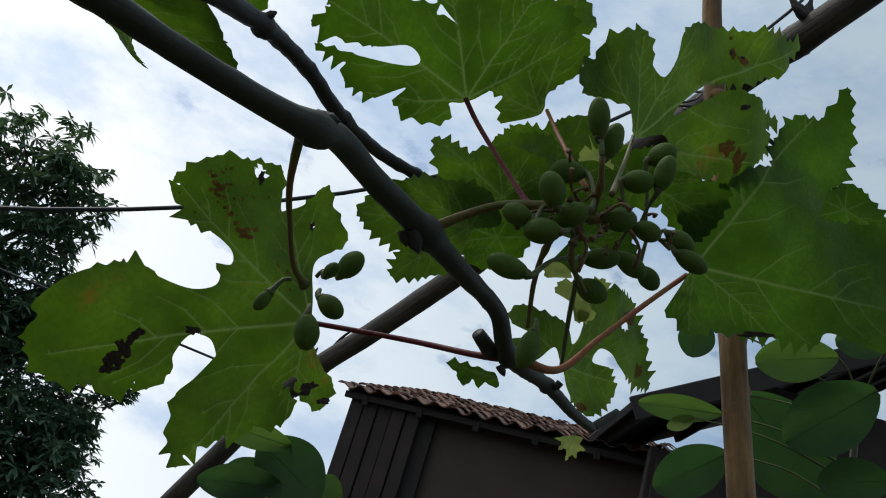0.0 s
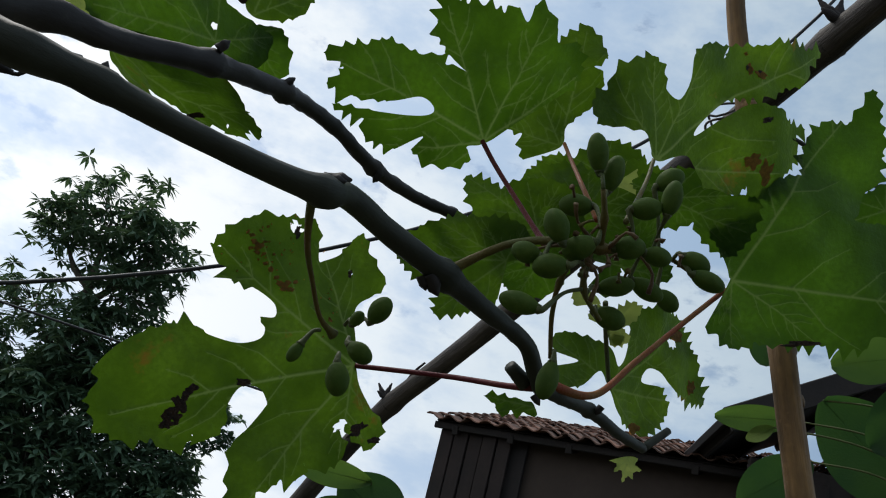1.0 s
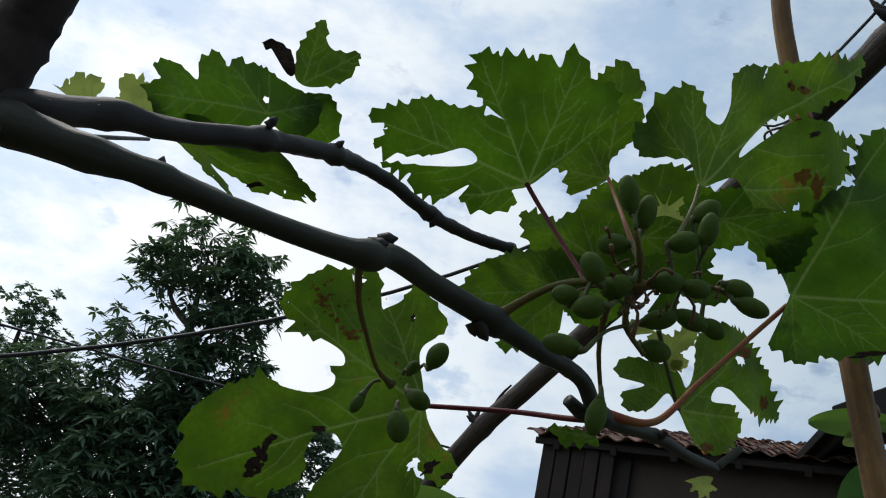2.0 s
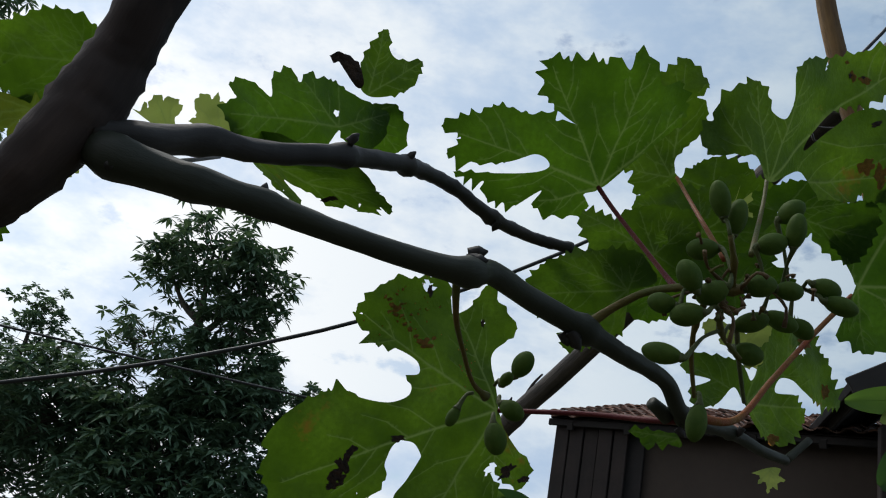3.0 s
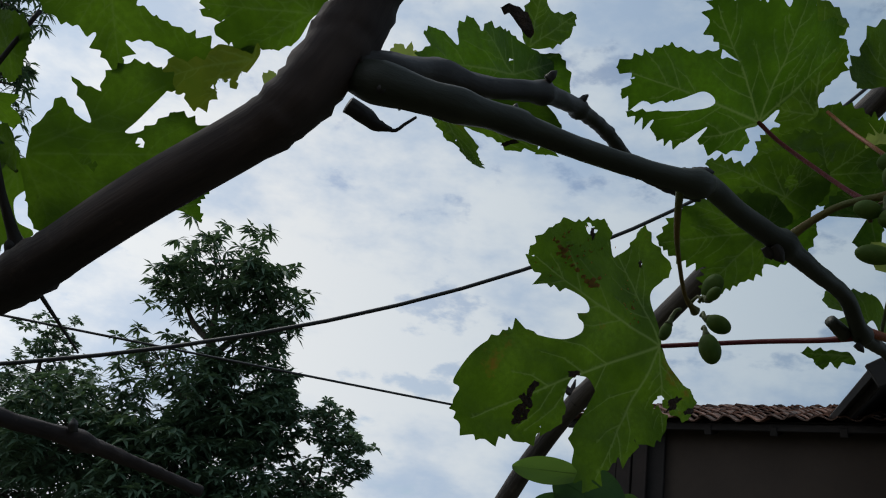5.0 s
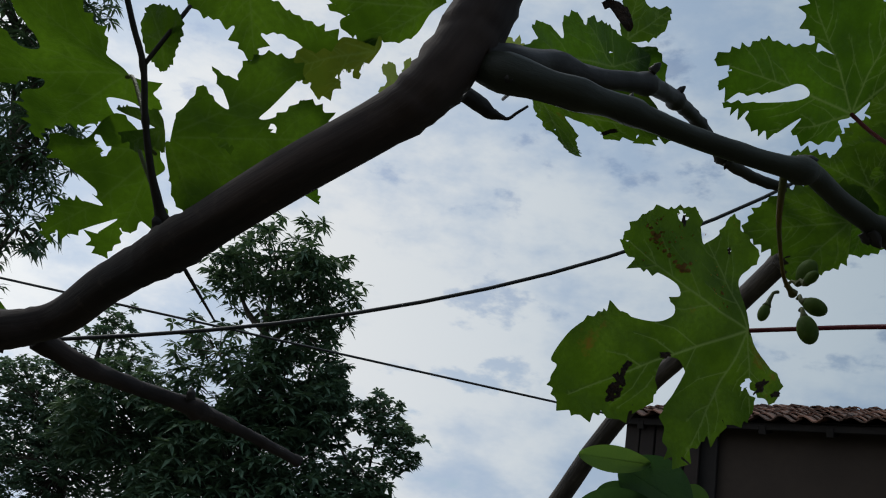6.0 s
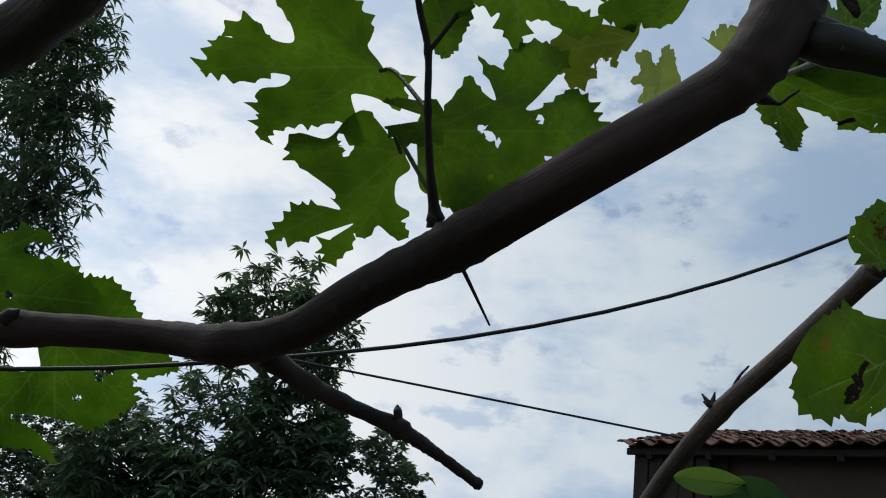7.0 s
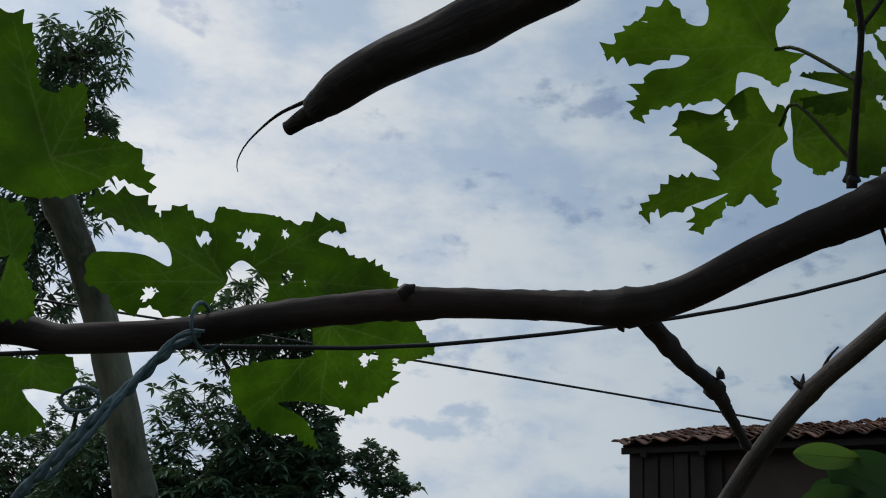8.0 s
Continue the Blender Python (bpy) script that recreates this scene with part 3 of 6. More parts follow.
stem("pruned_stub", [(0.2017, 0.5964, 1.9501), (0.2130, 0.6062, 1.9442)], [0.004, 0.005], CANE_GREEN, "short cut stub", 0.08, (), 10, 10)


def bud(at, way, size, material=None, label="dry brown bud"):
    """A small pointed bud with two scales."""
    at, way = Vector(at), Vector(way).normalized()
    pts = [at - way * size * 0.2, at + way * size * 0.5, at + way * size]
    return stem("bud", pts, [size * 0.42, size * 0.4, size * 0.05], material or CANE_BROWN, label, 0.3, (), int(size * 9e4), 9, 0.001)


bud((0.0215, 0.3770, 1.9705), (0.2, -0.3, 0.93), 0.0050)
bud((0.1092, 0.4313, 1.9689), (0.95, 0.25, 0.16), 0.0075)
bud((0.1563, 0.5028, 1.9591), (0.55, 0.35, -0.76), 0.0097)
bud((0.1520, 0.5023, 1.9581), (0.48, 0.36, -0.80), 0.0067)
bud((0.0245, 0.4584, 2.0424), (0.68, -0.11, 0.72), 0.0067)
bud((0.0376, 0.5302, 2.0712), (0.68, -0.12, 0.73), 0.0060)
bud((0.0750, 0.6667, 2.0900), (-0.43, 0.28, -0.86), 0.0075)
bud((-0.5145, 0.4196, 1.8341), (0.80, -0.01, 0.61), 0.0105)
bud((-0.3033, 0.5819, 1.8290), (-0.12, -0.29, 0.95), 0.0083)
bud((-0.3742, 0.4525, 1.8247), (0.57, 0.30, -0.76), 0.0060)
bud((-0.2369, 0.3854, 1.8878), (-0.01, -0.45, 0.89), 0.0075)
bud((0.2198, 0.6057, 1.9375), (0.68, 0.16, -0.71), 0.0060)
bud((0.1110, 0.4318, 1.9688), (0.99, -0.06, 0.11), 0.0075)
bud((0.2640, 0.6777, 1.9589), (-0.39, 0.23, -0.89), 0.0060)
bud((0.1010, 0.4721, 1.9877), (0.95, 0.08, 0.31), 0.0090)
bud((-0.5195, 0.4239, 1.8328), (0.81, 0.32, 0.49), 0.0075)

# petioles, red-brown to green
stem("petiole", [(0.2200, 0.6079, 1.9444), (0.2041, 0.6171, 1.9435), (0.1617, 0.6483, 1.9487), (0.0967, 0.6704, 1.9473)], [0.0032, 0.0020, 0.0018, 0.0018], PETIOLE_RED, "long crimson leaf stalk", 0.03, (), 11, 9)
stem("petiole", [(0.2240, 0.6071, 1.9478), (0.2556, 0.6401, 1.9560), (0.2818, 0.6746, 1.9955), (0.3140, 0.7154, 2.0446), (0.3442, 0.7354, 2.0861)], [0.0034, 0.0024, 0.0021, 0.0020, 0.0020], PETIOLE_PINK, "long pinkish leaf stalk", 0.03, (), 12, 9)
stem("petiole", [(0.1548, 0.5748, 2.0828), (0.1691, 0.5656, 2.0609), (0.1988, 0.5304, 2.0130), (0.2088, 0.5118, 1.9946)], [0.0016, 0.0015, 0.0015, 0.0022], PETIOLE_RED, "reddish leaf stalk", 0.03, (), 13, 9)
stem("petiole", [(0.2045, 0.6017, 2.1078), (0.2151, 0.5741, 2.0756), (0.2330, 0.5148, 2.0159)], [0.0013, 0.0013, 0.0017], PETIOLE_PINK, "", 0.03, (), 14, 9)
stem("petiole", [(0.2655, 0.6281, 2.1243), (0.2618, 0.6092, 2.0960), (0.2497, 0.5410, 2.0310)], [0.0014, 0.0014, 0.0018], PETIOLE_OLIVE, "", 0.03, (), 15, 9)
stem("petiole", [(-0.0825, 0.5148, 2.0535), (-0.0532, 0.4210, 2.0034), (-0.0354, 0.3429, 1.9618)], [0.0012, 0.0014, 0.0022], CANE_BROWN, "", 0.03, (), 16, 9)
stem("side_shoot", [(-0.2360, 0.3878, 1.8923), (-0.2363, 0.3656, 1.9123), (-0.2356, 0.3462, 1.9344), (-0.2345, 0.3293, 1.9587), (-0.2377, 0.3161, 1.9748), (-0.2399, 0.3017, 1.9911)], [0.0034, 0.0022, 0.0019, 0.0018, 0.0017, 0.0016], CANE_BROWN, "upright brown side shoot", 0.08, ((0, 0.6), (2, 0.3), (3, 0.3)), 17, 10)
stem("side_shoot", [(-0.2345, 0.3293, 1.9587), (-0.2231, 0.3254, 1.9742), (-0.2126, 0.3237, 1.9936)], [0.0014, 0.0013, 0.0012], CANE_BROWN, "", 0.05, (), 18, 9)
stem("petiole", [(-0.2356, 0.3462, 1.9344), (-0.2632, 0.3611, 1.9696), (-0.2755, 0.3693, 1.9764)], [0.0013, 0.0012, 0.0012], PETIOLE_GREEN, "", 0.03, (), 19, 8)
stem("petiole", [(0.2508, 0.6147, 2.0090), (0.2594, 0.6788, 2.0067), (0.2749, 0.7834, 2.0045)], [0.0018, 0.0017, 0.0017], PETIOLE_GREEN, "pale green leaf stalk", 0.03, (), 22, 8)
stem("petiole", [(-0.2354, 0.3786, 1.8993), (-0.2640, 0.3792, 1.9414), (-0.2705, 0.4103, 1.9466)], [0.0013, 0.0012, 0.0012], PETIOLE_GREEN, "", 0.03, (), 20, 8)

# large insect-eaten green leaf with brown dead patches
grape_leaf(vine, (0.0948, 0.6701, 1.947), (0.754, 0.538, 0.376), (0.62, -0.773, -0.137),
           [("m", 83, 37), ("m", 68, 51), ("T", 63, 62), ("m", 72, 70), ("T", 79, 79), ("T", 82, 88), ("T", 86, 89), ("m", 94, 76), ("m", 104, 73), ("S", 107, 74), ("m", 105, 85), ("T", 104, 98), ("m", 107, 103), ("T", 116, 110), ("T", 118, 112), ("T", 124, 120), ("m", 131, 124), ("T", 139, 126), ("T", 139, 120), ("T", 142, 121), ("T", 143, 109), ("T", 146, 101), ("m", 143, 86), ("m", 143, 70), ("S", 149, 65), ("T", 153, 74), ("m", 158, 68), ("m", 164, 70), ("m", 168, 83), ("m", 167, 102), ("T", 165, 110), ("T", 166, 125), ("m", 170, 142), ("m", 174, 156), ("m", 179, 167), ("m", 181, 163), ("m", 184, 169), ("T", 189, 167), ("T", 195, 155), ("T", 197, 137), ("T", 202, 129), ("T", 202, 117), ("T", 200, 114), ("T", 204, 109), ("m", 201, 92), ("m", 195, 89), ("S", 188, 78), ("m", 191, 66), ("S", 200, 63), ("m", 203, 66), ("m", 208, 80), ("m", 210, 94), ("T", 216, 104), ("T", 221, 113), ("T", 229, 120), ("T", 228, 112), ("T", 230, 102), ("T", 235, 88), ("T", 242, 84), ("T", 241, 71), ("T", 248, 73), ("T", 260, 66), ("m", 264, 55), ("T", 260, 48), ("T", 253, 43), ("S", 250, 43), ("m", 265, 46), ("T", 275, 54), ("T", 283, 59), ("T", 298, 46), ("m", 292, 32), ("m", 289, 15)],
           GREEN_OLD, "large insect-eaten green leaf with brown dead patches", bend=0.05, wave=0.07, seed=101, spots=[(-119, -27, 5.5, 4.5, 10), (-115, -20, 3.2, 6.6, 30), (-109, -11, 4.6, 2.6, 20), (-122, -32, 5.0, 2.4, 0), (-112, -15, 2.2, 3.4, 0), (-76, -8, 5.0, 2.3, -10), (2, -43, 7.0, 3.5, 30), (-39, 89, 2.0, 3.5, 0), (1, 62, 1.5, 2.5, 0), (15, -51, 4.5, 2.5, 0)], rust=specks(9, -58, 74, 30, 24, 26) + specks(10, -18, 40, 12, 30, 16) + [(-74, 88, 1.5, 0.9, 45), (-71, 86, 2.1, 1.2, 8), (-69, 82, 2.7, 1.8, -29), (-66, 79, 3.4, 2.1, 24), (-67, 75, 2.1, 1.2, -13), (-63, 74, 1.8, 1.2, 40), (-61, 68, 1.8, 1.2, 3), (-58, 64, 2.4, 1.5, -34), (-54, 59, 2.1, 1.2, 19), (-52, 55, 2.7, 1.8, -18), (-48, 54, 3.4, 2.1, 35), (-45, 51, 2.4, 1.5, -2), (-50, 51, 1.8, 1.2, -39), (-41, 56, 1.8, 1.2, 14), (-65, 89, 1.2, 0.9, -23), (-60, 92, 1.2, 0.9, 30), (-56, 74, 1.2, 0.9, -7), (-16, 31, 1.8, 1.2, -44), (-62, 82, 1.5, 0.9, 9), (-71, 78, 1.2, 0.9, -28)], holes=[(-40, 92, 5.3), (-74, -10, 4.6), (1, 62, 1.9), (-9, -40, 4.6), (-45, -33, 1.1)], veins=0.8, teeth=1.3)
# broad toothed green leaf
grape_leaf(vine, (0.1569, 0.5738, 2.0817), (0.906, 0.342, 0.25), (0.423, -0.69, -0.588),
           [("m", 27, 10), ("m", 39, 30), ("m", 39, 61), ("T", 43, 76), ("T", 56, 85), ("S", 63, 76), ("T", 68, 83), ("T", 74, 89), ("T", 81, 89), ("S", 82, 78), ("T", 87, 85), ("T", 93, 80), ("T", 102, 84), ("T", 109, 86), ("T", 117, 93), ("T", 123, 81), ("T", 125, 71), ("m", 123, 58), ("S", 113, 42), ("m", 119, 49), ("T", 128, 56), ("T", 129, 63), ("m", 137, 70), ("T", 142, 84), ("T", 144, 90), ("T", 150, 97), ("T", 160, 116), ("m", 161, 102), ("T", 168, 107), ("T", 169, 89), ("m", 165, 68), ("m", 154, 52), ("S", 156, 41), ("m", 165, 45), ("m", 172, 73), ("T", 174, 100), ("T", 177, 79), ("T", 185, 77), ("T", 189, 66), ("T", 192, 58), ("S", 182, 41), ("T", 193, 48), ("T", 210, 36), ("T", 222, 28), ("T", 243, 14), ("m", 203, 12)],
           GREEN, "broad toothed green leaf", bend=0.03, wave=0.07, seed=102, veins=0.8)
# thin light-green leaf with a dry corner
grape_leaf(vine, (0.2014, 0.6284, 2.121), (0.95, 0.145, 0.277), (0.254, -0.876, -0.41),
           [("m", -290, 15), ("T", -310, 36), ("T", -302, 55), ("T", -292, 59), ("T", -297, 70), ("T", -282, 85), ("T", -258, 60), ("T", -246, 45), ("m", -226, 41), ("T", -199, 44), ("T", -196, 29), ("T", -159, 28)],
           GREEN_OLD, "thin light-green leaf with a dry corner", bend=0.03, wave=0.07, seed=103, veins=0.6)
# deeply lobed leaf with yellowing edge
grape_leaf(vine, (0.2648, 0.6268, 2.123), (0.753, 0.459, 0.472), (0.626, -0.721, -0.297),
           [("m", 3, 19), ("m", 0, 41), ("m", -17, 55), ("T", -22, 63), ("S", -20, 72), ("T", -20, 85), ("T", -14, 98), ("T", -17, 117), ("T", -7, 134), ("T", 0, 153), ("T", 4, 146), ("T", 6, 163), ("m", 10, 139), ("T", 14, 134), ("m", 20, 108), ("m", 20, 84), ("S", 18, 49), ("m", 25, 56), ("m", 27, 86), ("T", 24, 101), ("T", 21, 117), ("T", 20, 141), ("T", 19, 162), ("T", 22, 172), ("T", 23, 192), ("T", 26, 173), ("T", 31, 156), ("T", 35, 138), ("m", 45, 110), ("T", 58, 94), ("m", 64, 79), ("m", 59, 62), ("S", 62, 46), ("m", 76, 48), ("T", 81, 59), ("T", 90, 70), ("T", 97, 69), ("T", 108, 69), ("T", 119, 66), ("T", 127, 60), ("T", 141, 63), ("T", 150, 49), ("m", 123, 24), ("m", 123, 10)],
           GREEN_OLD, "deeply lobed leaf with yellowing edge", bend=0.03, wave=0.07, seed=104, veins=0.8, teeth=1.3, spots=[(113, 25, 5, 2, 10), (96, 63, 2, 2, 0), (107, 60, 2, 1.5, 0)], rust=[(101, -5, 7, 5, 20), (112, -15, 6, 8, 0), (108, 58, 5, 2.6, -20), (98, 62, 3, 4, 0), (94, 73, 2, 1.5, 0)], holes=[(73, 74, 2.4), (70, 70, 1.4)])
# large dark-green shaded leaf
grape_leaf(vine, (0.3458, 0.7186, 2.0877), (0.943, 0.122, 0.311), (0.215, -0.934, -0.286),
           [("T", -124, 41), ("T", -109, 42), ("T", -94, 51), ("T", -72, 49), ("T", -53, 62), ("T", -38, 83), ("T", -29, 116), ("S", -23, 121), ("T", -22, 165), ("T", -10, 205), ("T", 4, 199), ("T", 15, 147), ("m", 19, 120), ("S", 23, 108), ("m", 24, 115), ("m", 29, 130), ("T", 29, 142), ("T", 36, 160), ("T", 43, 172), ("T", 50, 186), ("m", 49, 155), ("T", 54, 148), ("T", 57, 132), ("T", 53, 97), ("T", 75, 66), ("T", 113, 44), ("m", 111, 18)],
           GREEN_DARK, "large dark-green shaded leaf", bend=0.03, wave=0.07, seed=105, spots=[(51, -50, 11.6, 2.3, 0)], veins=0.8, teeth=1.3)
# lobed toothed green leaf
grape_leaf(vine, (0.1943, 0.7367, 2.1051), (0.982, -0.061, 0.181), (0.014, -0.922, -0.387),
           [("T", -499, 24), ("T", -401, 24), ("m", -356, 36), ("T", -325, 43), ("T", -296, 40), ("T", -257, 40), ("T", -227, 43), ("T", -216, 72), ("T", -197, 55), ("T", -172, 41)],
           GREEN_LIT, "lobed toothed green leaf", bend=0.03, wave=0.07, seed=106, holes=[(7, 11, 6.4)], veins=0.6)
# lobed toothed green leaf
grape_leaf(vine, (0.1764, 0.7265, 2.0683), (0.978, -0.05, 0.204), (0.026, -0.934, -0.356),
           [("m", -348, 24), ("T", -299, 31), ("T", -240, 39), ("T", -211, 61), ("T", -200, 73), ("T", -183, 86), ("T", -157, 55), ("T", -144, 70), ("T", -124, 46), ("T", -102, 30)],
           GREEN_LIT, "lobed toothed green leaf", bend=0.03, wave=0.07, seed=107, veins=0.6)
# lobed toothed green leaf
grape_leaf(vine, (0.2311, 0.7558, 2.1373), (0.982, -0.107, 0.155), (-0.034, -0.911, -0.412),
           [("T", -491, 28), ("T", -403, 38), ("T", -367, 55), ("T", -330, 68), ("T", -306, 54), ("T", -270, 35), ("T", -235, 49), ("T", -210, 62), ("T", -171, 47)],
           GREEN_LIT, "lobed toothed green leaf", bend=0.03, wave=0.07, seed=108, veins=0.6)
# lobed toothed green leaf
grape_leaf(vine, (0.2369, 0.7779, 2.1889), (0.956, -0.214, 0.202), (-0.094, -0.872, -0.48),
           [("T", -476, 32), ("T", -405, 27), ("T", -349, 38), ("T", -289, 28), ("T", -211, 28), ("T", -201, 51), ("T", -184, 63), ("T", -159, 41)],
           GREEN_OLD, "lobed toothed green leaf", bend=0.03, wave=0.07, seed=109, veins=0.6)
# lobed toothed green leaf
grape_leaf(vine, (0.1991, 0.7834, 2.092), (0.957, -0.151, 0.248), (-0.048, -0.924, -0.378),
           [("T", -489, 30), ("T", -428, 25), ("T", -360, 28), ("T", -298, 29), ("T", -243, 31), ("T", -204, 40), ("T", -172, 33)],
           GREEN, "lobed toothed green leaf", bend=0.03, wave=0.07, seed=110, veins=0.6)
# small leaf with rusty autumn tinge
grape_leaf(vine, (0.2752, 0.7837, 2.0033), (0.714, 0.619, 0.326), (0.667, -0.744, -0.048),
           [("T", -60, 24), ("T", -43, 56), ("T", -14, 76), ("T", 2, 64), ("S", 8, 44), ("m", 19, 50), ("S", 13, 63), ("T", -2, 83), ("T", -6, 126), ("T", 6, 117), ("T", 18, 113), ("T", 32, 113), ("T", 55, 81), ("T", 63, 64), ("m", 62, 38), ("S", 68, 19), ("m", 99, 34), ("T", 132, 58), ("T", 146, 69), ("T", 154, 64), ("S", 146, 38), ("T", 163, 58), ("T", 178, 54), ("m", 176, 31), ("S", 139, 20), ("m", 130, 14)],
           GREEN_OLD, "small leaf with rusty autumn tinge", bend=0.03, wave=0.07, seed=111, rust=[(88, 45, 9.6, 5.2, 0), (31, -32, 8.1, 4.4, 0), (107, 2, 5.2, 5.2, 0)], holes=[(80, 38, 5.5)], veins=0.6)
# small curled leaf
grape_leaf(vine, (0.2226, 0.629, 1.9371), (0.974, -0.085, 0.21), (-0.038, -0.975, -0.218),
           [("m", 149, 8), ("T", 160, 18), ("T", 167, 34), ("m", 175, 26), ("T", 185, 25), ("T", 193, 19), ("m", 185, 16), ("T", 209, 14), ("m", 198, 9), ("T", 252, 6)],
           GREEN, "small curled leaf", bend=0.03, wave=0.07, seed=112, veins=0.6)
# tiny pale-green unfolding leaf
grape_leaf(vine, (0.3022, 0.8193, 1.9608), (0.964, -0.175, 0.198), (-0.138, -0.973, -0.188),
           [("T", -173, 15), ("m", -152, 10), ("T", -137, 16), ("m", -118, 11), ("T", -106, 20), ("m", -94, 14), ("T", -79, 17), ("m", -72, 12), ("T", -42, 14), ("m", -46, 8), ("T", -3, 8)],
           GREEN_YOUNG, "tiny pale-green unfolding leaf", bend=0.03, wave=0.07, seed=113, veins=0.6, teeth=0.5)
# lobed toothed green leaf
grape_leaf(vine, (-0.0071, 0.5141, 2.0809), (0.536, 0.715, 0.45), (0.841, -0.501, -0.205),
           [("m", -401, 24), ("m", -374, 38), ("T", -348, 44), ("m", -316, 26), ("T", -276, 27), ("T", -241, 34), ("T", -237, 40), ("m", -223, 40), ("T", -227, 49), ("T", -212, 54), ("S", -201, 51), ("m", -203, 59), ("T", -204, 70), ("T", -198, 79), ("m", -194, 73), ("T", -191, 78), ("T", -186, 80), ("T", -173, 67), ("m", -164, 54), ("m", -138, 24)],
           GREEN, "lobed toothed green leaf", bend=0.08, wave=0.07, seed=114, holes=[(0, 9, 2.2)], veins=0.6)
# lobed toothed green leaf
grape_leaf(vine, (-0.0039, 0.5411, 2.1215), (0.719, 0.569, 0.4), (0.692, -0.645, -0.325),
           [("m", -3, 17), ("T", 6, 31), ("T", 28, 49), ("m", 45, 34), ("m", 61, 36), ("T", 66, 45), ("T", 73, 46), ("m", 93, 25), ("T", 132, 9)],
           GREEN_OLD, "lobed toothed green leaf", bend=0.03, wave=0.07, seed=115, veins=0.6)
# lobed toothed green leaf
grape_leaf(vine, (0.0017, 0.5404, 2.1053), (0.957, 0.214, 0.196), (0.281, -0.851, -0.444),
           [("T", -135, 24), ("T", -96, 21), ("T", -53, 31), ("T", -32, 29), ("T", 24, 19), ("m", 127, 9), ("T", 175, 21)],
           GREEN, "lobed toothed green leaf", bend=0.03, wave=0.07, seed=116, veins=0.6)
# dry brown curled leaf tip
grape_leaf(vine, (0.002, 0.5142, 2.1087), (0.954, 0.22, 0.202), (0.291, -0.836, -0.465),
           [("T", 89, 13), ("T", 113, 25), ("T", 133, 30), ("T", 128, 23)],
           DEAD, "dry brown curled leaf tip", bend=0.03, wave=0.07, seed=117, veins=0.0)
# pale young leaf
grape_leaf(vine, (-0.0809, 0.45, 2.0349), (0.878, 0.384, 0.285), (0.471, -0.797, -0.378),
           [("T", 0, 4), ("m", 69, 9), ("T", 60, 15), ("T", 82, 20), ("m", 94, 20), ("T", 98, 18), ("T", 110, 23), ("m", 129, 18), ("T", 127, 22), ("m", 143, 20), ("T", 146, 25)],
           GREEN_YOUNG, "pale young leaf", bend=0.03, wave=0.07, seed=118, veins=0.6, teeth=0.5)
# pale young leaf
grape_leaf(vine, (-0.0605, 0.4693, 2.0462), (0.901, 0.344, 0.264), (0.425, -0.816, -0.391),
           [("T", 14, 11), ("T", 76, 18), ("m", 89, 19), ("T", 91, 25), ("m", 101, 21), ("T", 107, 25), ("T", 127, 24), ("m", 143, 17), ("T", 157, 20)],
           GREEN_YOUNG, "pale young leaf", bend=0.03, wave=0.07, seed=119, veins=0.6, teeth=0.5)
# hanging leaf with ragged dry edge
grape_leaf(vine, (-0.0558, 0.4971, 2.0532), (0.899, -0.384, -0.213), (-0.29, -0.155, -0.944),
           [("m", -127, 24), ("m", -124, 37), ("T", -113, 56), ("T", -103, 50), ("T", -102, 69), ("T", -98, 84), ("T", -87, 64), ("m", -75, 44), ("S", -72, 31), ("m", -55, 40), ("T", -54, 55), ("T", -57, 65), ("T", -46, 77), ("T", -52, 85), ("T", -43, 89), ("T", -42, 98), ("m", -24, 84), ("m", -7, 70), ("m", 12, 46), ("m", 30, 25)],
           GREEN_OLD, "hanging leaf with ragged dry edge", bend=0.12, wave=0.07, seed=120, veins=0.6, spots=[(37, -46, 5, 2, 0)])
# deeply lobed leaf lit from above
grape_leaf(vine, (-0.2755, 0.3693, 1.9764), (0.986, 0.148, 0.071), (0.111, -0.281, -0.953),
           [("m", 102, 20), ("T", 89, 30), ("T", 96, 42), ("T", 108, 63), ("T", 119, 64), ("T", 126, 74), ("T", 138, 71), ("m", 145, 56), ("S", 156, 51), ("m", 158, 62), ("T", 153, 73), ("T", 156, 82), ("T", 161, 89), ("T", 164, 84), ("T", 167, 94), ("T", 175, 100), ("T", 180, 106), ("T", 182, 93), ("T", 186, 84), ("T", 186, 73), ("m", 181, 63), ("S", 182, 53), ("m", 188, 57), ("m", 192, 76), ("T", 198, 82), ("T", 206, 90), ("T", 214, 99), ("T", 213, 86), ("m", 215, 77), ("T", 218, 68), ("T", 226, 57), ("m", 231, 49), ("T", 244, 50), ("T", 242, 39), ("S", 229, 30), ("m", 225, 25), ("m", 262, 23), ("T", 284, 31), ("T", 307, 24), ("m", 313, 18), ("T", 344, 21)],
           GREEN_LIT, "deeply lobed leaf lit from above", bend=0.03, wave=0.07, seed=121, veins=0.22)
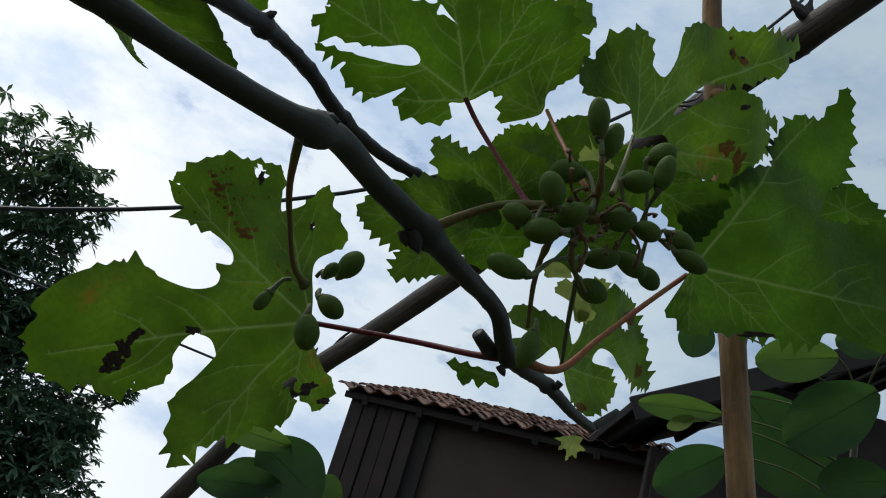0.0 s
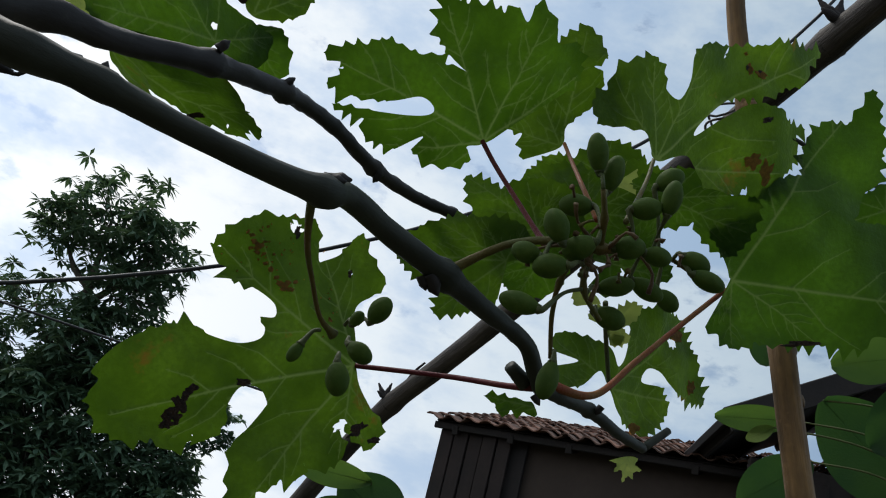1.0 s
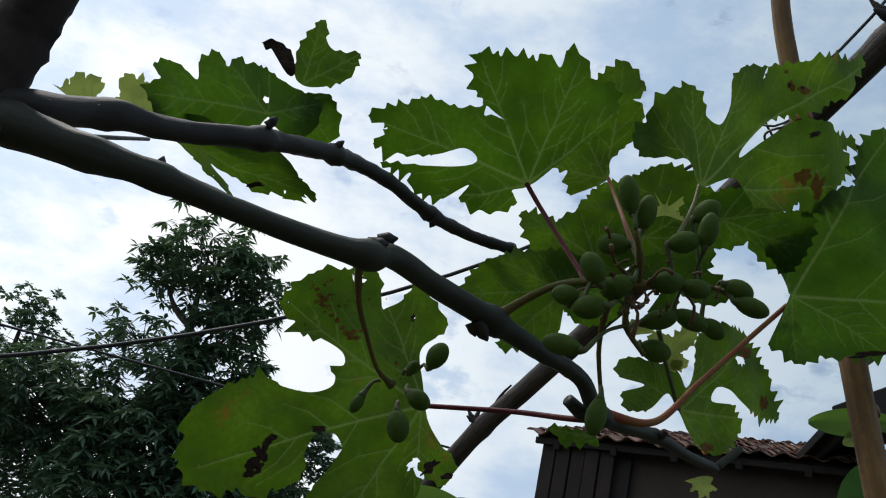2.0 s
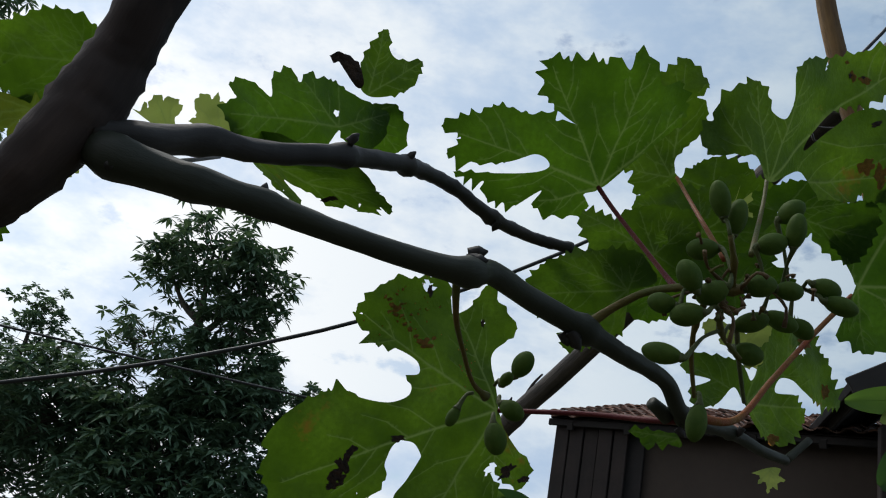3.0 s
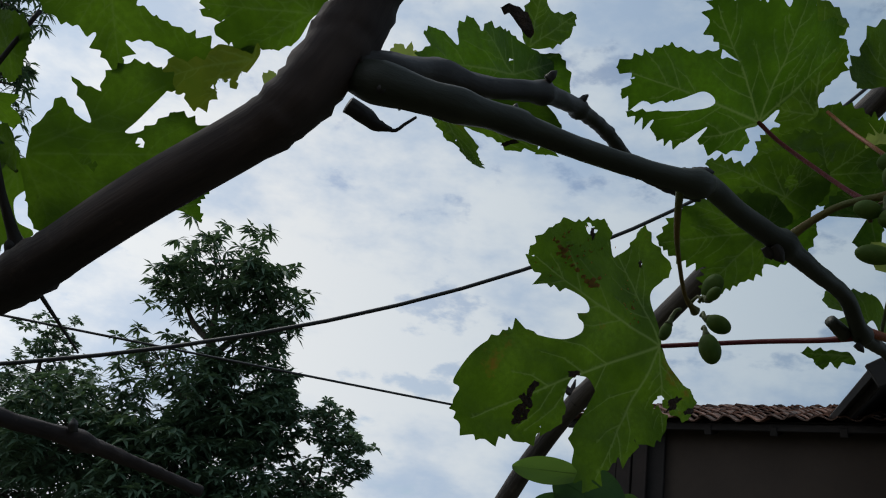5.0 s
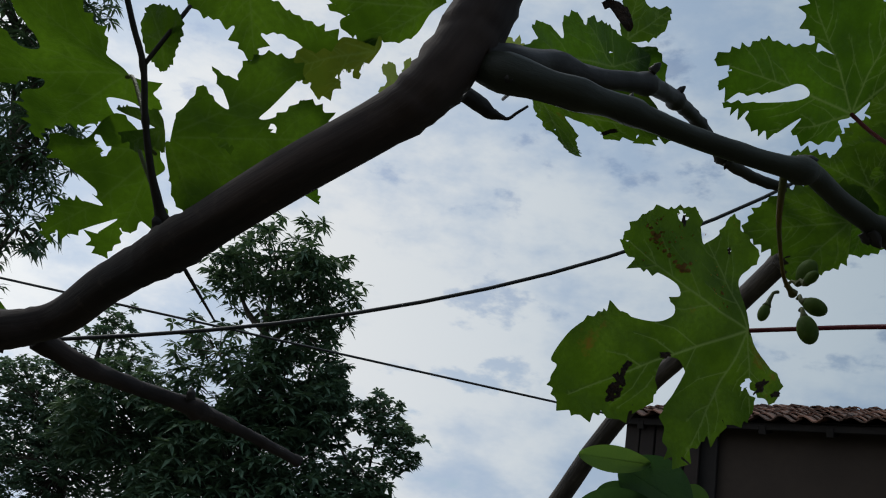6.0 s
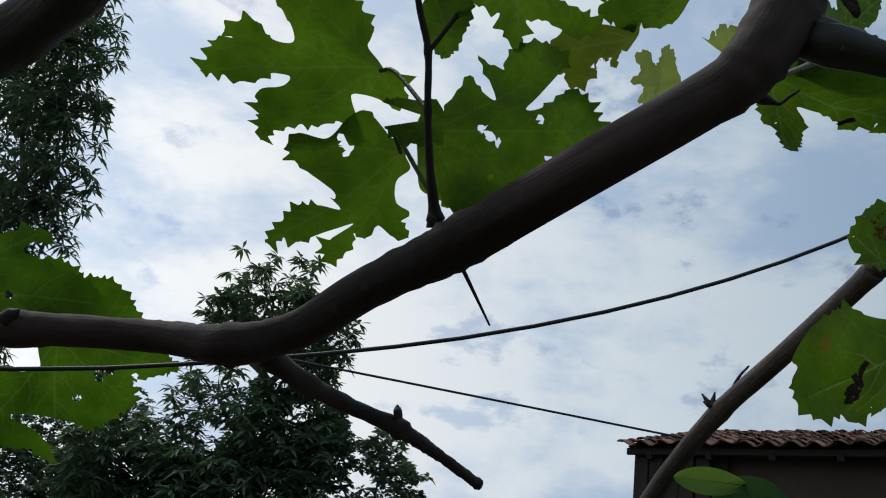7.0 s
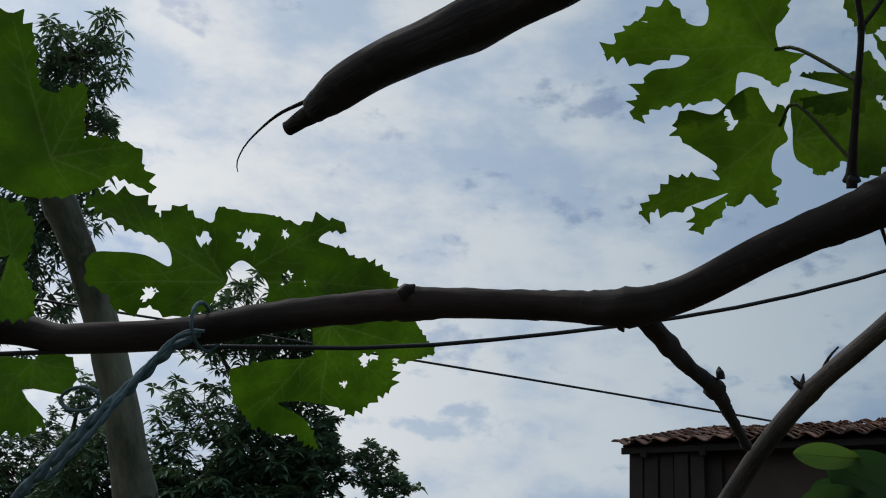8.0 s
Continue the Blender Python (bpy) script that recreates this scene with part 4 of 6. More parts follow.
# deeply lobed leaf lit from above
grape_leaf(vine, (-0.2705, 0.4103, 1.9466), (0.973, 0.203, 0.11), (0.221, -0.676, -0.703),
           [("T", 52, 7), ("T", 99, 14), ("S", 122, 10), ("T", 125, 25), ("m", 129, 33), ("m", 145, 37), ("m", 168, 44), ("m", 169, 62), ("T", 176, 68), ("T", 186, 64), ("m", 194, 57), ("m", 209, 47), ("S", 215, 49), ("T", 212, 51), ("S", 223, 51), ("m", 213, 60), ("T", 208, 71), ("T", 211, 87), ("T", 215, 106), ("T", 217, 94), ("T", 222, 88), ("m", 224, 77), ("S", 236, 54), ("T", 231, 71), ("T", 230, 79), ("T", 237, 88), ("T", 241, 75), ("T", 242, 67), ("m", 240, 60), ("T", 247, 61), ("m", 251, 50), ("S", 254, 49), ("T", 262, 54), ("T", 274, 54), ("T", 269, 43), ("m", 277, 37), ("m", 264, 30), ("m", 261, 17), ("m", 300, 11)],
           GREEN_LIT, "deeply lobed leaf lit from above", bend=0.03, wave=0.07, seed=122, veins=0.22, holes=[(-35, 9, 2.6), (-33, 5, 3.2), (-31, 2, 3.4)])
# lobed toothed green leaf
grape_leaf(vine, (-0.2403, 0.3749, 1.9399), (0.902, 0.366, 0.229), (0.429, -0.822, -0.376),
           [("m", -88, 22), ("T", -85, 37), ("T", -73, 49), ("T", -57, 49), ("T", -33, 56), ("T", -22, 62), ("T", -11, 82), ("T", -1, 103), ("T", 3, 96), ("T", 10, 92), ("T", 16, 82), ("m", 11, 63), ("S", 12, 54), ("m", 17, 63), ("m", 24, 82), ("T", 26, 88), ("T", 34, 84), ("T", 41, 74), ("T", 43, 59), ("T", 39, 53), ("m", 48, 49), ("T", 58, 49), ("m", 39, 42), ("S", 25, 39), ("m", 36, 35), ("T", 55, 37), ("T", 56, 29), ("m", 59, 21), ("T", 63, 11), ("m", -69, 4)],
           GREEN_LIT, "lobed toothed green leaf", bend=0.03, wave=0.07, seed=123, veins=0.22, holes=[(27, 0, 3), (31, -4, 3.4), (35, -7, 2.6), (61, 5, 2.2), (65, -18, 3), (31, -26, 2)])
# yellowing leaf
grape_leaf(vine, (-0.1393, 0.4096, 2.0221), (0.941, 0.279, 0.192), (0.338, -0.805, -0.488),
           [("T", 51, 7), ("T", 76, 11), ("m", 139, 10), ("T", 146, 14), ("T", 164, 24), ("T", 170, 35), ("T", 176, 44), ("m", 183, 49), ("T", 191, 56), ("T", 198, 55), ("m", 201, 48), ("T", 204, 48), ("m", 205, 44), ("T", 215, 46), ("T", 219, 43), ("T", 222, 34), ("T", 224, 24), ("T", 238, 13)],
           YELLOWING, "yellowing leaf", bend=0.03, wave=0.07, seed=124, holes=[(-18, -17, 6.4), (-5, -12, 4.3)], veins=0.35)
# pale yellow-green young leaf
grape_leaf(vine, (-0.1239, 0.4308, 2.0023), (0.991, -0.089, -0.102), (-0.13, -0.83, -0.542),
           [("m", 140, 15), ("T", 170, 18), ("m", 180, 9), ("T", 214, 15), ("T", 247, 11), ("T", 299, 7), ("T", 375, 13), ("m", 416, 16), ("T", 430, 22), ("T", 446, 24), ("m", 460, 13), ("T", 470, 23), ("T", 491, 24)],
           GREEN_YOUNG, "pale yellow-green young leaf", bend=0.03, wave=0.07, seed=125, veins=0.35, teeth=0.5)
# lobed toothed green leaf
grape_leaf(vine, (-0.1994, 0.3487, 2.0315), (0.897, 0.358, 0.261), (0.442, -0.719, -0.536),
           [("T", -161, 38), ("T", -148, 35), ("T", -129, 30), ("T", -110, 29), ("T", -98, 42), ("T", -89, 47), ("T", -80, 32), ("m", -61, 37), ("T", -52, 53), ("T", -36, 63), ("T", -36, 47), ("m", -40, 32), ("T", -46, 18), ("T", 51, 16), ("T", 114, 27), ("T", 155, 37)],
           GREEN_LIT, "lobed toothed green leaf", bend=0.03, wave=0.07, seed=127, veins=0.35)
# lobed toothed green leaf
grape_leaf(vine, (-0.1051, 0.3995, 2.0467), (0.953, 0.249, 0.174), (0.304, -0.771, -0.56),
           [("T", 18, 10), ("T", 78, 18), ("T", 117, 31), ("T", 146, 42), ("T", 163, 53), ("T", 175, 63), ("m", 178, 57), ("T", 178, 63), ("m", 183, 56), ("T", 184, 49), ("m", 189, 56), ("T", 198, 52), ("m", 199, 49), ("T", 208, 45), ("T", 208, 35), ("T", 221, 31), ("m", 239, 19)],
           GREEN_LIT, "lobed toothed green leaf", bend=0.03, wave=0.07, seed=128, veins=0.35)
# deeply cut lobed leaf
grape_leaf(vine, (-0.7009, 0.5269, 1.8874), (0.909, 0.387, 0.153), (0.416, -0.851, -0.321),
           [("S", -275, 10), ("m", -307, 23), ("S", -356, 32), ("m", -375, 36), ("T", -400, 37), ("m", -376, 78), ("m", -366, 139), ("T", -362, 141), ("T", -356, 134), ("T", -349, 111), ("m", -341, 95), ("S", -335, 85), ("m", -333, 97), ("T", -337, 110), ("T", -330, 108), ("T", -321, 78), ("m", -303, 68), ("m", -283, 61), ("T", -264, 64), ("m", -257, 52), ("T", -245, 60), ("T", -240, 74), ("T", -225, 76), ("T", -224, 105), ("T", -211, 133), ("T", -210, 105), ("T", -211, 80), ("m", -213, 60), ("m", -207, 50), ("S", -196, 48), ("m", -199, 68), ("m", -196, 90), ("m", -192, 110), ("T", -180, 112), ("m", -174, 95), ("T", -166, 93), ("T", -163, 64), ("T", -145, 49), ("T", -124, 24), ("m", -131, 12)],
           GREEN, "deeply cut lobed leaf", bend=0.03, wave=0.07, seed=129, holes=[(-19, 37, 6.3), (18, 37, 8.7), (49, 41, 3.4), (50, 4, 6.3), (68, 0, 3.9), (-62, -9, 6.8)], veins=0.35, teeth=1.3)
# broad shaded leaf behind the trunk
grape_leaf(vine, (-0.6459, 0.6354, 1.8896), (0.805, 0.593, -0.008), (0.451, -0.621, -0.641),
           [("T", 62, 71), ("T", 72, 66), ("T", 83, 61), ("T", 94, 69), ("T", 105, 74), ("T", 114, 74), ("T", 123, 78), ("m", 133, 54), ("m", 164, 21), ("S", 226, 19), ("m", 255, 36), ("m", 228, 67), ("T", 220, 100), ("m", 234, 113), ("T", 249, 122), ("T", 272, 119), ("T", 283, 133), ("m", 274, 102), ("S", 256, 92), ("m", 291, 87), ("T", 298, 99), ("T", 311, 95), ("T", 318, 93), ("T", 326, 96), ("T", 339, 77), ("m", 350, 93), ("T", 357, 110), ("m", 369, 88), ("m", 385, 76), ("T", 397, 72)],
           GREEN, "broad shaded leaf behind the trunk", bend=0.03, wave=0.07, seed=130, veins=0.35, holes=[(43, -26, 7), (51, -22, 5), (30, -55, 4), (73, -21, 3)])
# lobed toothed green leaf
grape_leaf(vine, (-0.7091, 0.2943, 1.8741), (0.826, 0.503, 0.254), (0.563, -0.722, -0.403),
           [("T", -61, 26), ("m", -39, 31), ("T", -17, 38), ("m", -19, 50), ("T", -21, 63), ("T", -7, 55), ("T", 9, 49), ("T", 16, 38), ("T", 32, 23), ("m", 55, 36), ("T", 62, 49), ("T", 83, 40), ("m", 96, 45), ("T", 95, 75), ("T", 102, 89), ("T", 121, 85), ("m", 180, 46), ("m", 211, 33), ("m", 247, 26)],
           GREEN, "lobed toothed green leaf", bend=0.03, wave=0.07, seed=131, veins=0.35)
# lobed toothed green leaf
grape_leaf(vine, (-0.8131, 0.462, 1.7963), (0.817, 0.546, 0.185), (0.576, -0.789, -0.215),
           [("T", 170, 47), ("T", 229, 55), ("T", 269, 55), ("T", 282, 44), ("S", 252, 22), ("T", 314, 36), ("T", 348, 31), ("T", 409, 17)],
           GREEN_DARK, "lobed toothed green leaf", bend=0.03, wave=0.07, seed=132, veins=0.35)
# lobed toothed green leaf
grape_leaf(vine, (-0.778, 0.3656, 1.8425), (0.803, 0.548, 0.233), (0.596, -0.742, -0.309),
           [("T", -468, 44), ("T", -432, 45), ("T", -408, 10), ("T", -301, 27), ("T", -260, 39), ("T", -221, 41), ("T", -174, 38)],
           GREEN_DARK, "lobed toothed green leaf", bend=0.03, wave=0.07, seed=133, veins=0.35)
# lobed toothed green leaf
grape_leaf(vine, (0.2413, 0.616, 2.0085), (0.956, -0.199, 0.215), (-0.113, -0.928, -0.355),
           [("T", -382, 7), ("T", -310, 5), ("T", -246, 8), ("T", -204, 12), ("T", -162, 9)],
           GREEN_YOUNG, "lobed toothed green leaf", bend=0.03, wave=0.07, seed=134, veins=0.6, teeth=0.5)
# lobed toothed green leaf
grape_leaf(vine, (0.258, 0.6572, 2.0095), (0.953, -0.214, 0.214), (-0.135, -0.933, -0.332),
           [("T", -90, 13), ("T", -41, 17), ("T", -11, 9), ("T", 19, 23), ("T", 39, 24), ("T", 59, 11), ("T", 125, 16), ("T", 157, 14)],
           GREEN_YOUNG, "lobed toothed green leaf", bend=0.03, wave=0.07, seed=135, veins=0.6, teeth=0.5)
# lobed toothed green leaf
grape_leaf(vine, (0.2441, 0.6269, 2.0999), (0.99, -0.081, 0.118), (-0.023, -0.905, -0.426),
           [("T", -388, 15), ("T", -360, 8), ("T", -321, 17), ("m", -304, 5), ("T", -290, 17), ("m", -273, 5), ("T", -245, 16), ("m", -235, 5), ("T", -221, 10), ("T", -154, 11)],
           GREEN_YOUNG, "lobed toothed green leaf", bend=0.03, wave=0.07, seed=136, veins=0.6, teeth=0.5)
# lobed toothed green leaf
grape_leaf(vine, (0.2652, 0.6584, 2.004), (0.951, -0.222, 0.213), (-0.146, -0.935, -0.323),
           [("T", 153, 4), ("T", 230, 6), ("T", 288, 6), ("T", 387, 4)],
           GREEN_YOUNG, "lobed toothed green leaf", bend=0.03, wave=0.07, seed=137, veins=0.6, teeth=0.5)
# lobed toothed green leaf
grape_leaf(vine, (-0.1991, 0.4729, 1.9559), (0.84, 0.474, 0.266), (0.538, -0.793, -0.287),
           [("T", -399, 16), ("T", -350, 10), ("T", -316, 27), ("T", -234, 11), ("T", -170, 10)],
           GREEN, "lobed toothed green leaf", bend=0.03, wave=0.07, seed=138, veins=0.35, teeth=0.5)
# lobed toothed green leaf
grape_leaf(vine, (-0.2288, 0.356, 1.9346), (0.979, -0.129, -0.155), (-0.193, -0.828, -0.527),
           [("T", -172, 37), ("T", -160, 30), ("T", -149, 29), ("m", -145, 23), ("T", -130, 19), ("T", -135, 14), ("T", -92, 13), ("m", -266, 3), ("T", -245, 12), ("m", -214, 17), ("m", -201, 29), ("T", -192, 39)],
           GREEN_LIT, "lobed toothed green leaf", bend=0.03, wave=0.07, seed=139, veins=0.35, teeth=0.5)
# lobed toothed green leaf
grape_leaf(vine, (0.466, 0.7611, 2.1949), (0.911, -0.408, 0.059), (-0.339, -0.822, -0.458),
           [("T", -203, 24), ("T", -180, 48), ("T", -163, 57), ("T", -139, 40), ("T", -72, 29), ("T", -31, 44), ("T", 26, 21), ("T", 86, 22), ("T", 118, 19)],
           GREEN_DARK, "lobed toothed green leaf", bend=0.03, wave=0.07, seed=140, veins=0.6)
# lobed toothed green leaf
grape_leaf(vine, (0.2877, 0.6993, 2.1348), (0.96, -0.238, 0.147), (-0.148, -0.877, -0.457),
           [("T", -141, 48), ("T", -113, 42), ("T", -111, 23), ("T", -48, 25), ("T", -54, 36), ("T", -48, 62), ("T", -27, 65), ("T", -4, 65), ("T", 0, 45), ("T", 46, 29), ("T", 114, 21), ("T", 156, 32)],
           GREEN, "lobed toothed green leaf", bend=0.03, wave=0.07, seed=141, veins=0.6)
# lobed toothed green leaf
grape_leaf(vine, (0.2535, 0.7092, 2.0769), (0.964, -0.188, 0.188), (-0.103, -0.916, -0.387),
           [("T", -135, 24), ("T", -90, 25), ("T", -27, 9), ("T", -30, 33), ("T", -15, 47), ("T", 14, 34), ("T", 68, 23), ("T", 123, 30), ("T", 166, 35)],
           GREEN, "lobed toothed green leaf", bend=0.03, wave=0.07, seed=142, veins=0.6)
# lobed toothed green leaf
grape_leaf(vine, (-0.227, 0.3285, 1.9734), (0.972, -0.132, -0.194), (-0.222, -0.786, -0.577),
           [("T", 168, 16), ("T", 225, 13), ("T", 273, 16), ("T", 344, 11), ("T", 407, 21), ("T", 477, 21)],
           GREEN_LIT, "lobed toothed green leaf", bend=0.03, wave=0.07, seed=143, veins=0.35, teeth=0.5)
# lobed toothed green leaf
grape_leaf(vine, (-0.2607, 0.4208, 1.9415), (0.916, 0.337, 0.219), (0.399, -0.825, -0.4),
           [("m", -91, 12), ("m", -72, 17), ("T", -58, 23), ("T", -57, 29), ("m", -44, 32), ("T", -37, 35), ("T", -26, 37), ("T", -14, 44), ("T", 0, 51), ("T", 9, 49), ("T", 27, 39), ("m", 44, 38), ("T", 67, 34), ("m", 89, 30)],
           GREEN_LIT, "lobed toothed green leaf", bend=0.03, wave=0.07, seed=144, veins=0.35)


# ---- fruit ----
def berry_mesh(name, length, width, seed):
    """An egg-shaped berry along its z, stalk end at the origin, with a little scar at its tip."""
    bm = bmesh.new()
    bmesh.ops.create_uvsphere(bm, u_segments=18, v_segments=12, radius=0.5)
    for v in bm.verts:
        s = v.co.z + 0.5
        k = 1 - 0.22 * (0.5 - s) if s < 0.5 else 1
        dent = 1 + 0.03 * noise.noise((v.co.x * 2 + seed, v.co.y * 2, v.co.z * 2))
        v.co.x, v.co.y, v.co.z = v.co.x * width * k * dent, v.co.y * width * k * dent, s * length
    me = bpy.data.meshes.new(name)
    bm.to_mesh(me)
    bm.free()
    me.materials.append(BERRY)
    me.polygons.foreach_set("use_smooth", [True] * len(me.polygons))
    return me


BERRY_SHAPES = [berry_mesh("berry", 0.0178, 0.0124, 1), berry_mesh("berry", 0.0205, 0.0110, 2), berry_mesh("berry", 0.0155, 0.0106, 3), berry_mesh("berry", 0.0120, 0.0068, 4)]


def berry(bunch, stalk, top, middle_of, shape, spin):
    """One berry under its bunch: its stalk end at top, pointing to middle_of; with a thin stalk from the rachis."""
    top, to = Vector(top), Vector(middle_of)
    way = (to - top).normalized()
    ob = part("berry", BERRY_SHAPES[shape], bunch, "", Matrix.Translation(top - vine.location) @ way.to_track_quat("Z", "Y").to_matrix().to_4x4() @ pose(0, 0, 0, 0, 0, spin))
    s = Vector(stalk)
    mid = (s + top) / 2 + Vector((0, 0, 0.003))
    part("pedicel", tube("pedicel", [s, mid, top - way * 0.001, top + way * 0.0015], [0.0011, 0.0010, 0.0016, 0.0028], PETIOLE_GREEN, 8, 0.003, 0.05, (), spin, origin=vine.location), bunch)
    return ob


bunch_a = stem("cluster_stem", [(0.1617, 0.5100, 1.9662), (0.1763, 0.5089, 1.9787), (0.1934, 0.5023, 1.9876), (0.2143, 0.4927, 1.9892), (0.2363, 0.4932, 1.9904), (0.2491, 0.5017, 1.9964)], [0.0032, 0.0023, 0.0021, 0.0023, 0.0026, 0.0022], PETIOLE_OLIVE, "loose bunch of unripe green grapes", 0.12, ((3, 0.4), (4, 0.5)), 31, 10)
for way, seed in (([(0.2363, 0.4932, 1.9904), (0.2354, 0.4783, 1.9997), (0.2317, 0.4678, 2.0100)], 32), ([(0.2363, 0.4932, 1.9904), (0.2552, 0.5110, 1.9998), (0.2741, 0.5328, 2.0108), (0.2882, 0.5474, 2.0125)], 33), ([(0.2261, 0.4931, 1.9900), (0.2203, 0.5097, 1.9743), (0.2202, 0.5204, 1.9587), (0.2238, 0.5314, 1.9403)], 34), ([(0.2320, 0.4934, 1.9896), (0.2327, 0.5010, 1.9703), (0.2440, 0.5058, 1.9570)], 35)):
    stem("rachis", way, [0.0021, 0.0016, 0.0013] + [0.0012] * (len(way) - 3), PETIOLE_OLIVE, "", 0.2, ((1, 0.4),), seed, 9, parent=bunch_a)
berry(bunch_a, (0.2317, 0.4678, 2.0100), (0.2285, 0.4723, 2.0210), (0.2230, 0.4666, 2.0399), 1, 37)
berry(bunch_a, (0.2331, 0.4717, 2.0062), (0.2338, 0.4802, 2.0151), (0.2368, 0.4766, 2.0350), 1, 74)
berry(bunch_a, (0.2692, 0.5271, 2.0079), (0.2606, 0.5170, 2.0429), (0.2736, 0.5165, 2.0550), 0, 111)
berry(bunch_a, (0.2644, 0.5217, 2.0052), (0.2679, 0.5096, 2.0232), (0.2699, 0.5046, 2.0429), 1, 148)
berry(bunch_a, (0.2544, 0.5103, 1.9994), (0.2485, 0.5052, 2.0208), (0.2647, 0.5084, 2.0276), 0, 185)
berry(bunch_a, (0.2171, 0.4928, 1.9894), (0.2182, 0.4714, 1.9793), (0.2091, 0.4669, 1.9940), 0, 222)
berry(bunch_a, (0.2358, 0.4855, 1.9952), (0.2292, 0.4983, 2.0151), (0.2115, 0.5000, 2.0134), 0, 259)
berry(bunch_a, (0.2142, 0.4927, 1.9892), (0.2094, 0.4796, 1.9732), (0.1942, 0.4804, 1.9758), 2, 296)
berry(bunch_a, (0.2324, 0.4974, 1.9795), (0.2231, 0.4749, 1.9703), (0.2060, 0.4783, 1.9670), 0, 333)
berry(bunch_a, (0.2358, 0.4848, 1.9956), (0.2336, 0.4803, 1.9881), (0.2188, 0.4856, 1.9798), 0, 10)
berry(bunch_a, (0.2409, 0.4963, 1.9926), (0.2425, 0.4942, 1.9922), (0.2588, 0.4978, 1.9982), 0, 47)
berry(bunch_a, (0.2491, 0.5017, 1.9964), (0.2585, 0.4997, 1.9958), (0.2732, 0.5043, 1.9967), 2, 84)
berry(bunch_a, (0.2775, 0.5363, 2.0112), (0.2819, 0.5318, 2.0135), (0.2981, 0.5383, 2.0102), 0, 121)
berry(bunch_a, (0.2796, 0.5385, 2.0115), (0.2881, 0.5312, 2.0038), (0.3074, 0.5377, 2.0014), 1, 158)
berry(bunch_a, (0.2345, 0.5018, 1.9682), (0.2398, 0.5153, 1.9775), (0.2585, 0.5178, 1.9855), 1, 195)
berry(bunch_a, (0.2590, 0.5154, 2.0020), (0.2565, 0.5236, 1.9898), (0.2753, 0.5309, 1.9856), 1, 232)
berry(bunch_a, (0.2408, 0.5045, 1.9607), (0.2408, 0.5201, 1.9663), (0.2577, 0.5257, 1.9655), 0, 269)
berry(bunch_a, (0.2327, 0.5010, 1.9703), (0.2141, 0.4780, 1.9464), (0.1937, 0.4784, 1.9487), 1, 306)
berry(bunch_a, (0.2713, 0.5296, 2.0092), (0.2727, 0.5370, 1.9921), (0.2851, 0.5441, 1.9861), 2, 343)
berry(bunch_a, (0.2243, 0.5075, 1.9365), (0.2253, 0.5029, 1.9308), (0.2239, 0.5027, 1.9156), 1, 306)
for way, seed in (([(0.2313, 0.4917, 1.9936), (0.2228, 0.4839, 1.9983), (0.2202, 0.4758, 2.0037)], 36), ([(0.2405, 0.4930, 1.9911), (0.2476, 0.4865, 1.9987), (0.2531, 0.4854, 1.9960)], 37), ([(0.2261, 0.4931, 1.9900), (0.2111, 0.4865, 1.9827), (0.2036, 0.4840, 1.9764), (0.2035, 0.4846, 1.9693)], 38), ([(0.2297, 0.4947, 1.9865), (0.2380, 0.4931, 1.9747), (0.2368, 0.4955, 1.9622)], 39), ([(0.2583, 0.5111, 1.9994), (0.2663, 0.5124, 1.9903), (0.2658, 0.5132, 1.9798)], 40)):
    stem("dry_pedicel", way, [0.0012] + [0.0008] * (len(way) - 2) + [0.0014], SCAR, "withered brown berry stalk", 0.2, (), seed, 7, parent=bunch_a)
floret_rng = random.Random(12)
for k in range(26):
    c = Vector((0.2363, 0.4932, 1.9904)) + Vector((floret_rng.gauss(0, 0.011), floret_rng.gauss(0, 0.007), floret_rng.gauss(0, 0.012)))
    w = Vector((floret_rng.gauss(0, 1), floret_rng.gauss(0, 1), floret_rng.gauss(0, 1))).normalized() * floret_rng.uniform(0.004, 0.008)
    stem("dry_pedicel", [c, c + w * 0.6, c + w + Vector((0, 0, -0.0015))], [0.0008, 0.0007, 0.0016], SCAR if k % 3 else PETIOLE_OLIVE, "", 0.3, (), 120 + k, 6, 0.003, parent=bunch_a)
bunch_b = stem("cluster_stem", [(0.1020, 0.4393, 1.9668), (0.1015, 0.4595, 1.9478), (0.1043, 0.4799, 1.9354), (0.1085, 0.4970, 1.9244), (0.1145, 0.5097, 1.9208)], [0.0024, 0.0016, 0.0012, 0.0012, 0.0020], PETIOLE_OLIVE, "sparse hanging bunch with a few small green grapes", 0.1, ((4, 0.5),), 41, 10)
berry(bunch_b, (0.1138, 0.5618, 1.9441), (0.1216, 0.5562, 1.9452), (0.1330, 0.5469, 1.9638), 0, 37)
berry(bunch_b, (0.1188, 0.5142, 1.9118), (0.1206, 0.5093, 1.9078), (0.1256, 0.5106, 1.8896), 0, 74)
berry(bunch_b, (0.1064, 0.5140, 1.9228), (0.1004, 0.5092, 1.9131), (0.0950, 0.5080, 1.8977), 3, 111)
berry(bunch_b, (0.1183, 0.5265, 1.9235), (0.1209, 0.5214, 1.9210), (0.1325, 0.5205, 1.9153), 2, 148)
berry(bunch_b, (0.1166, 0.5190, 1.9295), (0.1213, 0.5134, 1.9295), (0.1238, 0.5091, 1.9311), 3, 185)

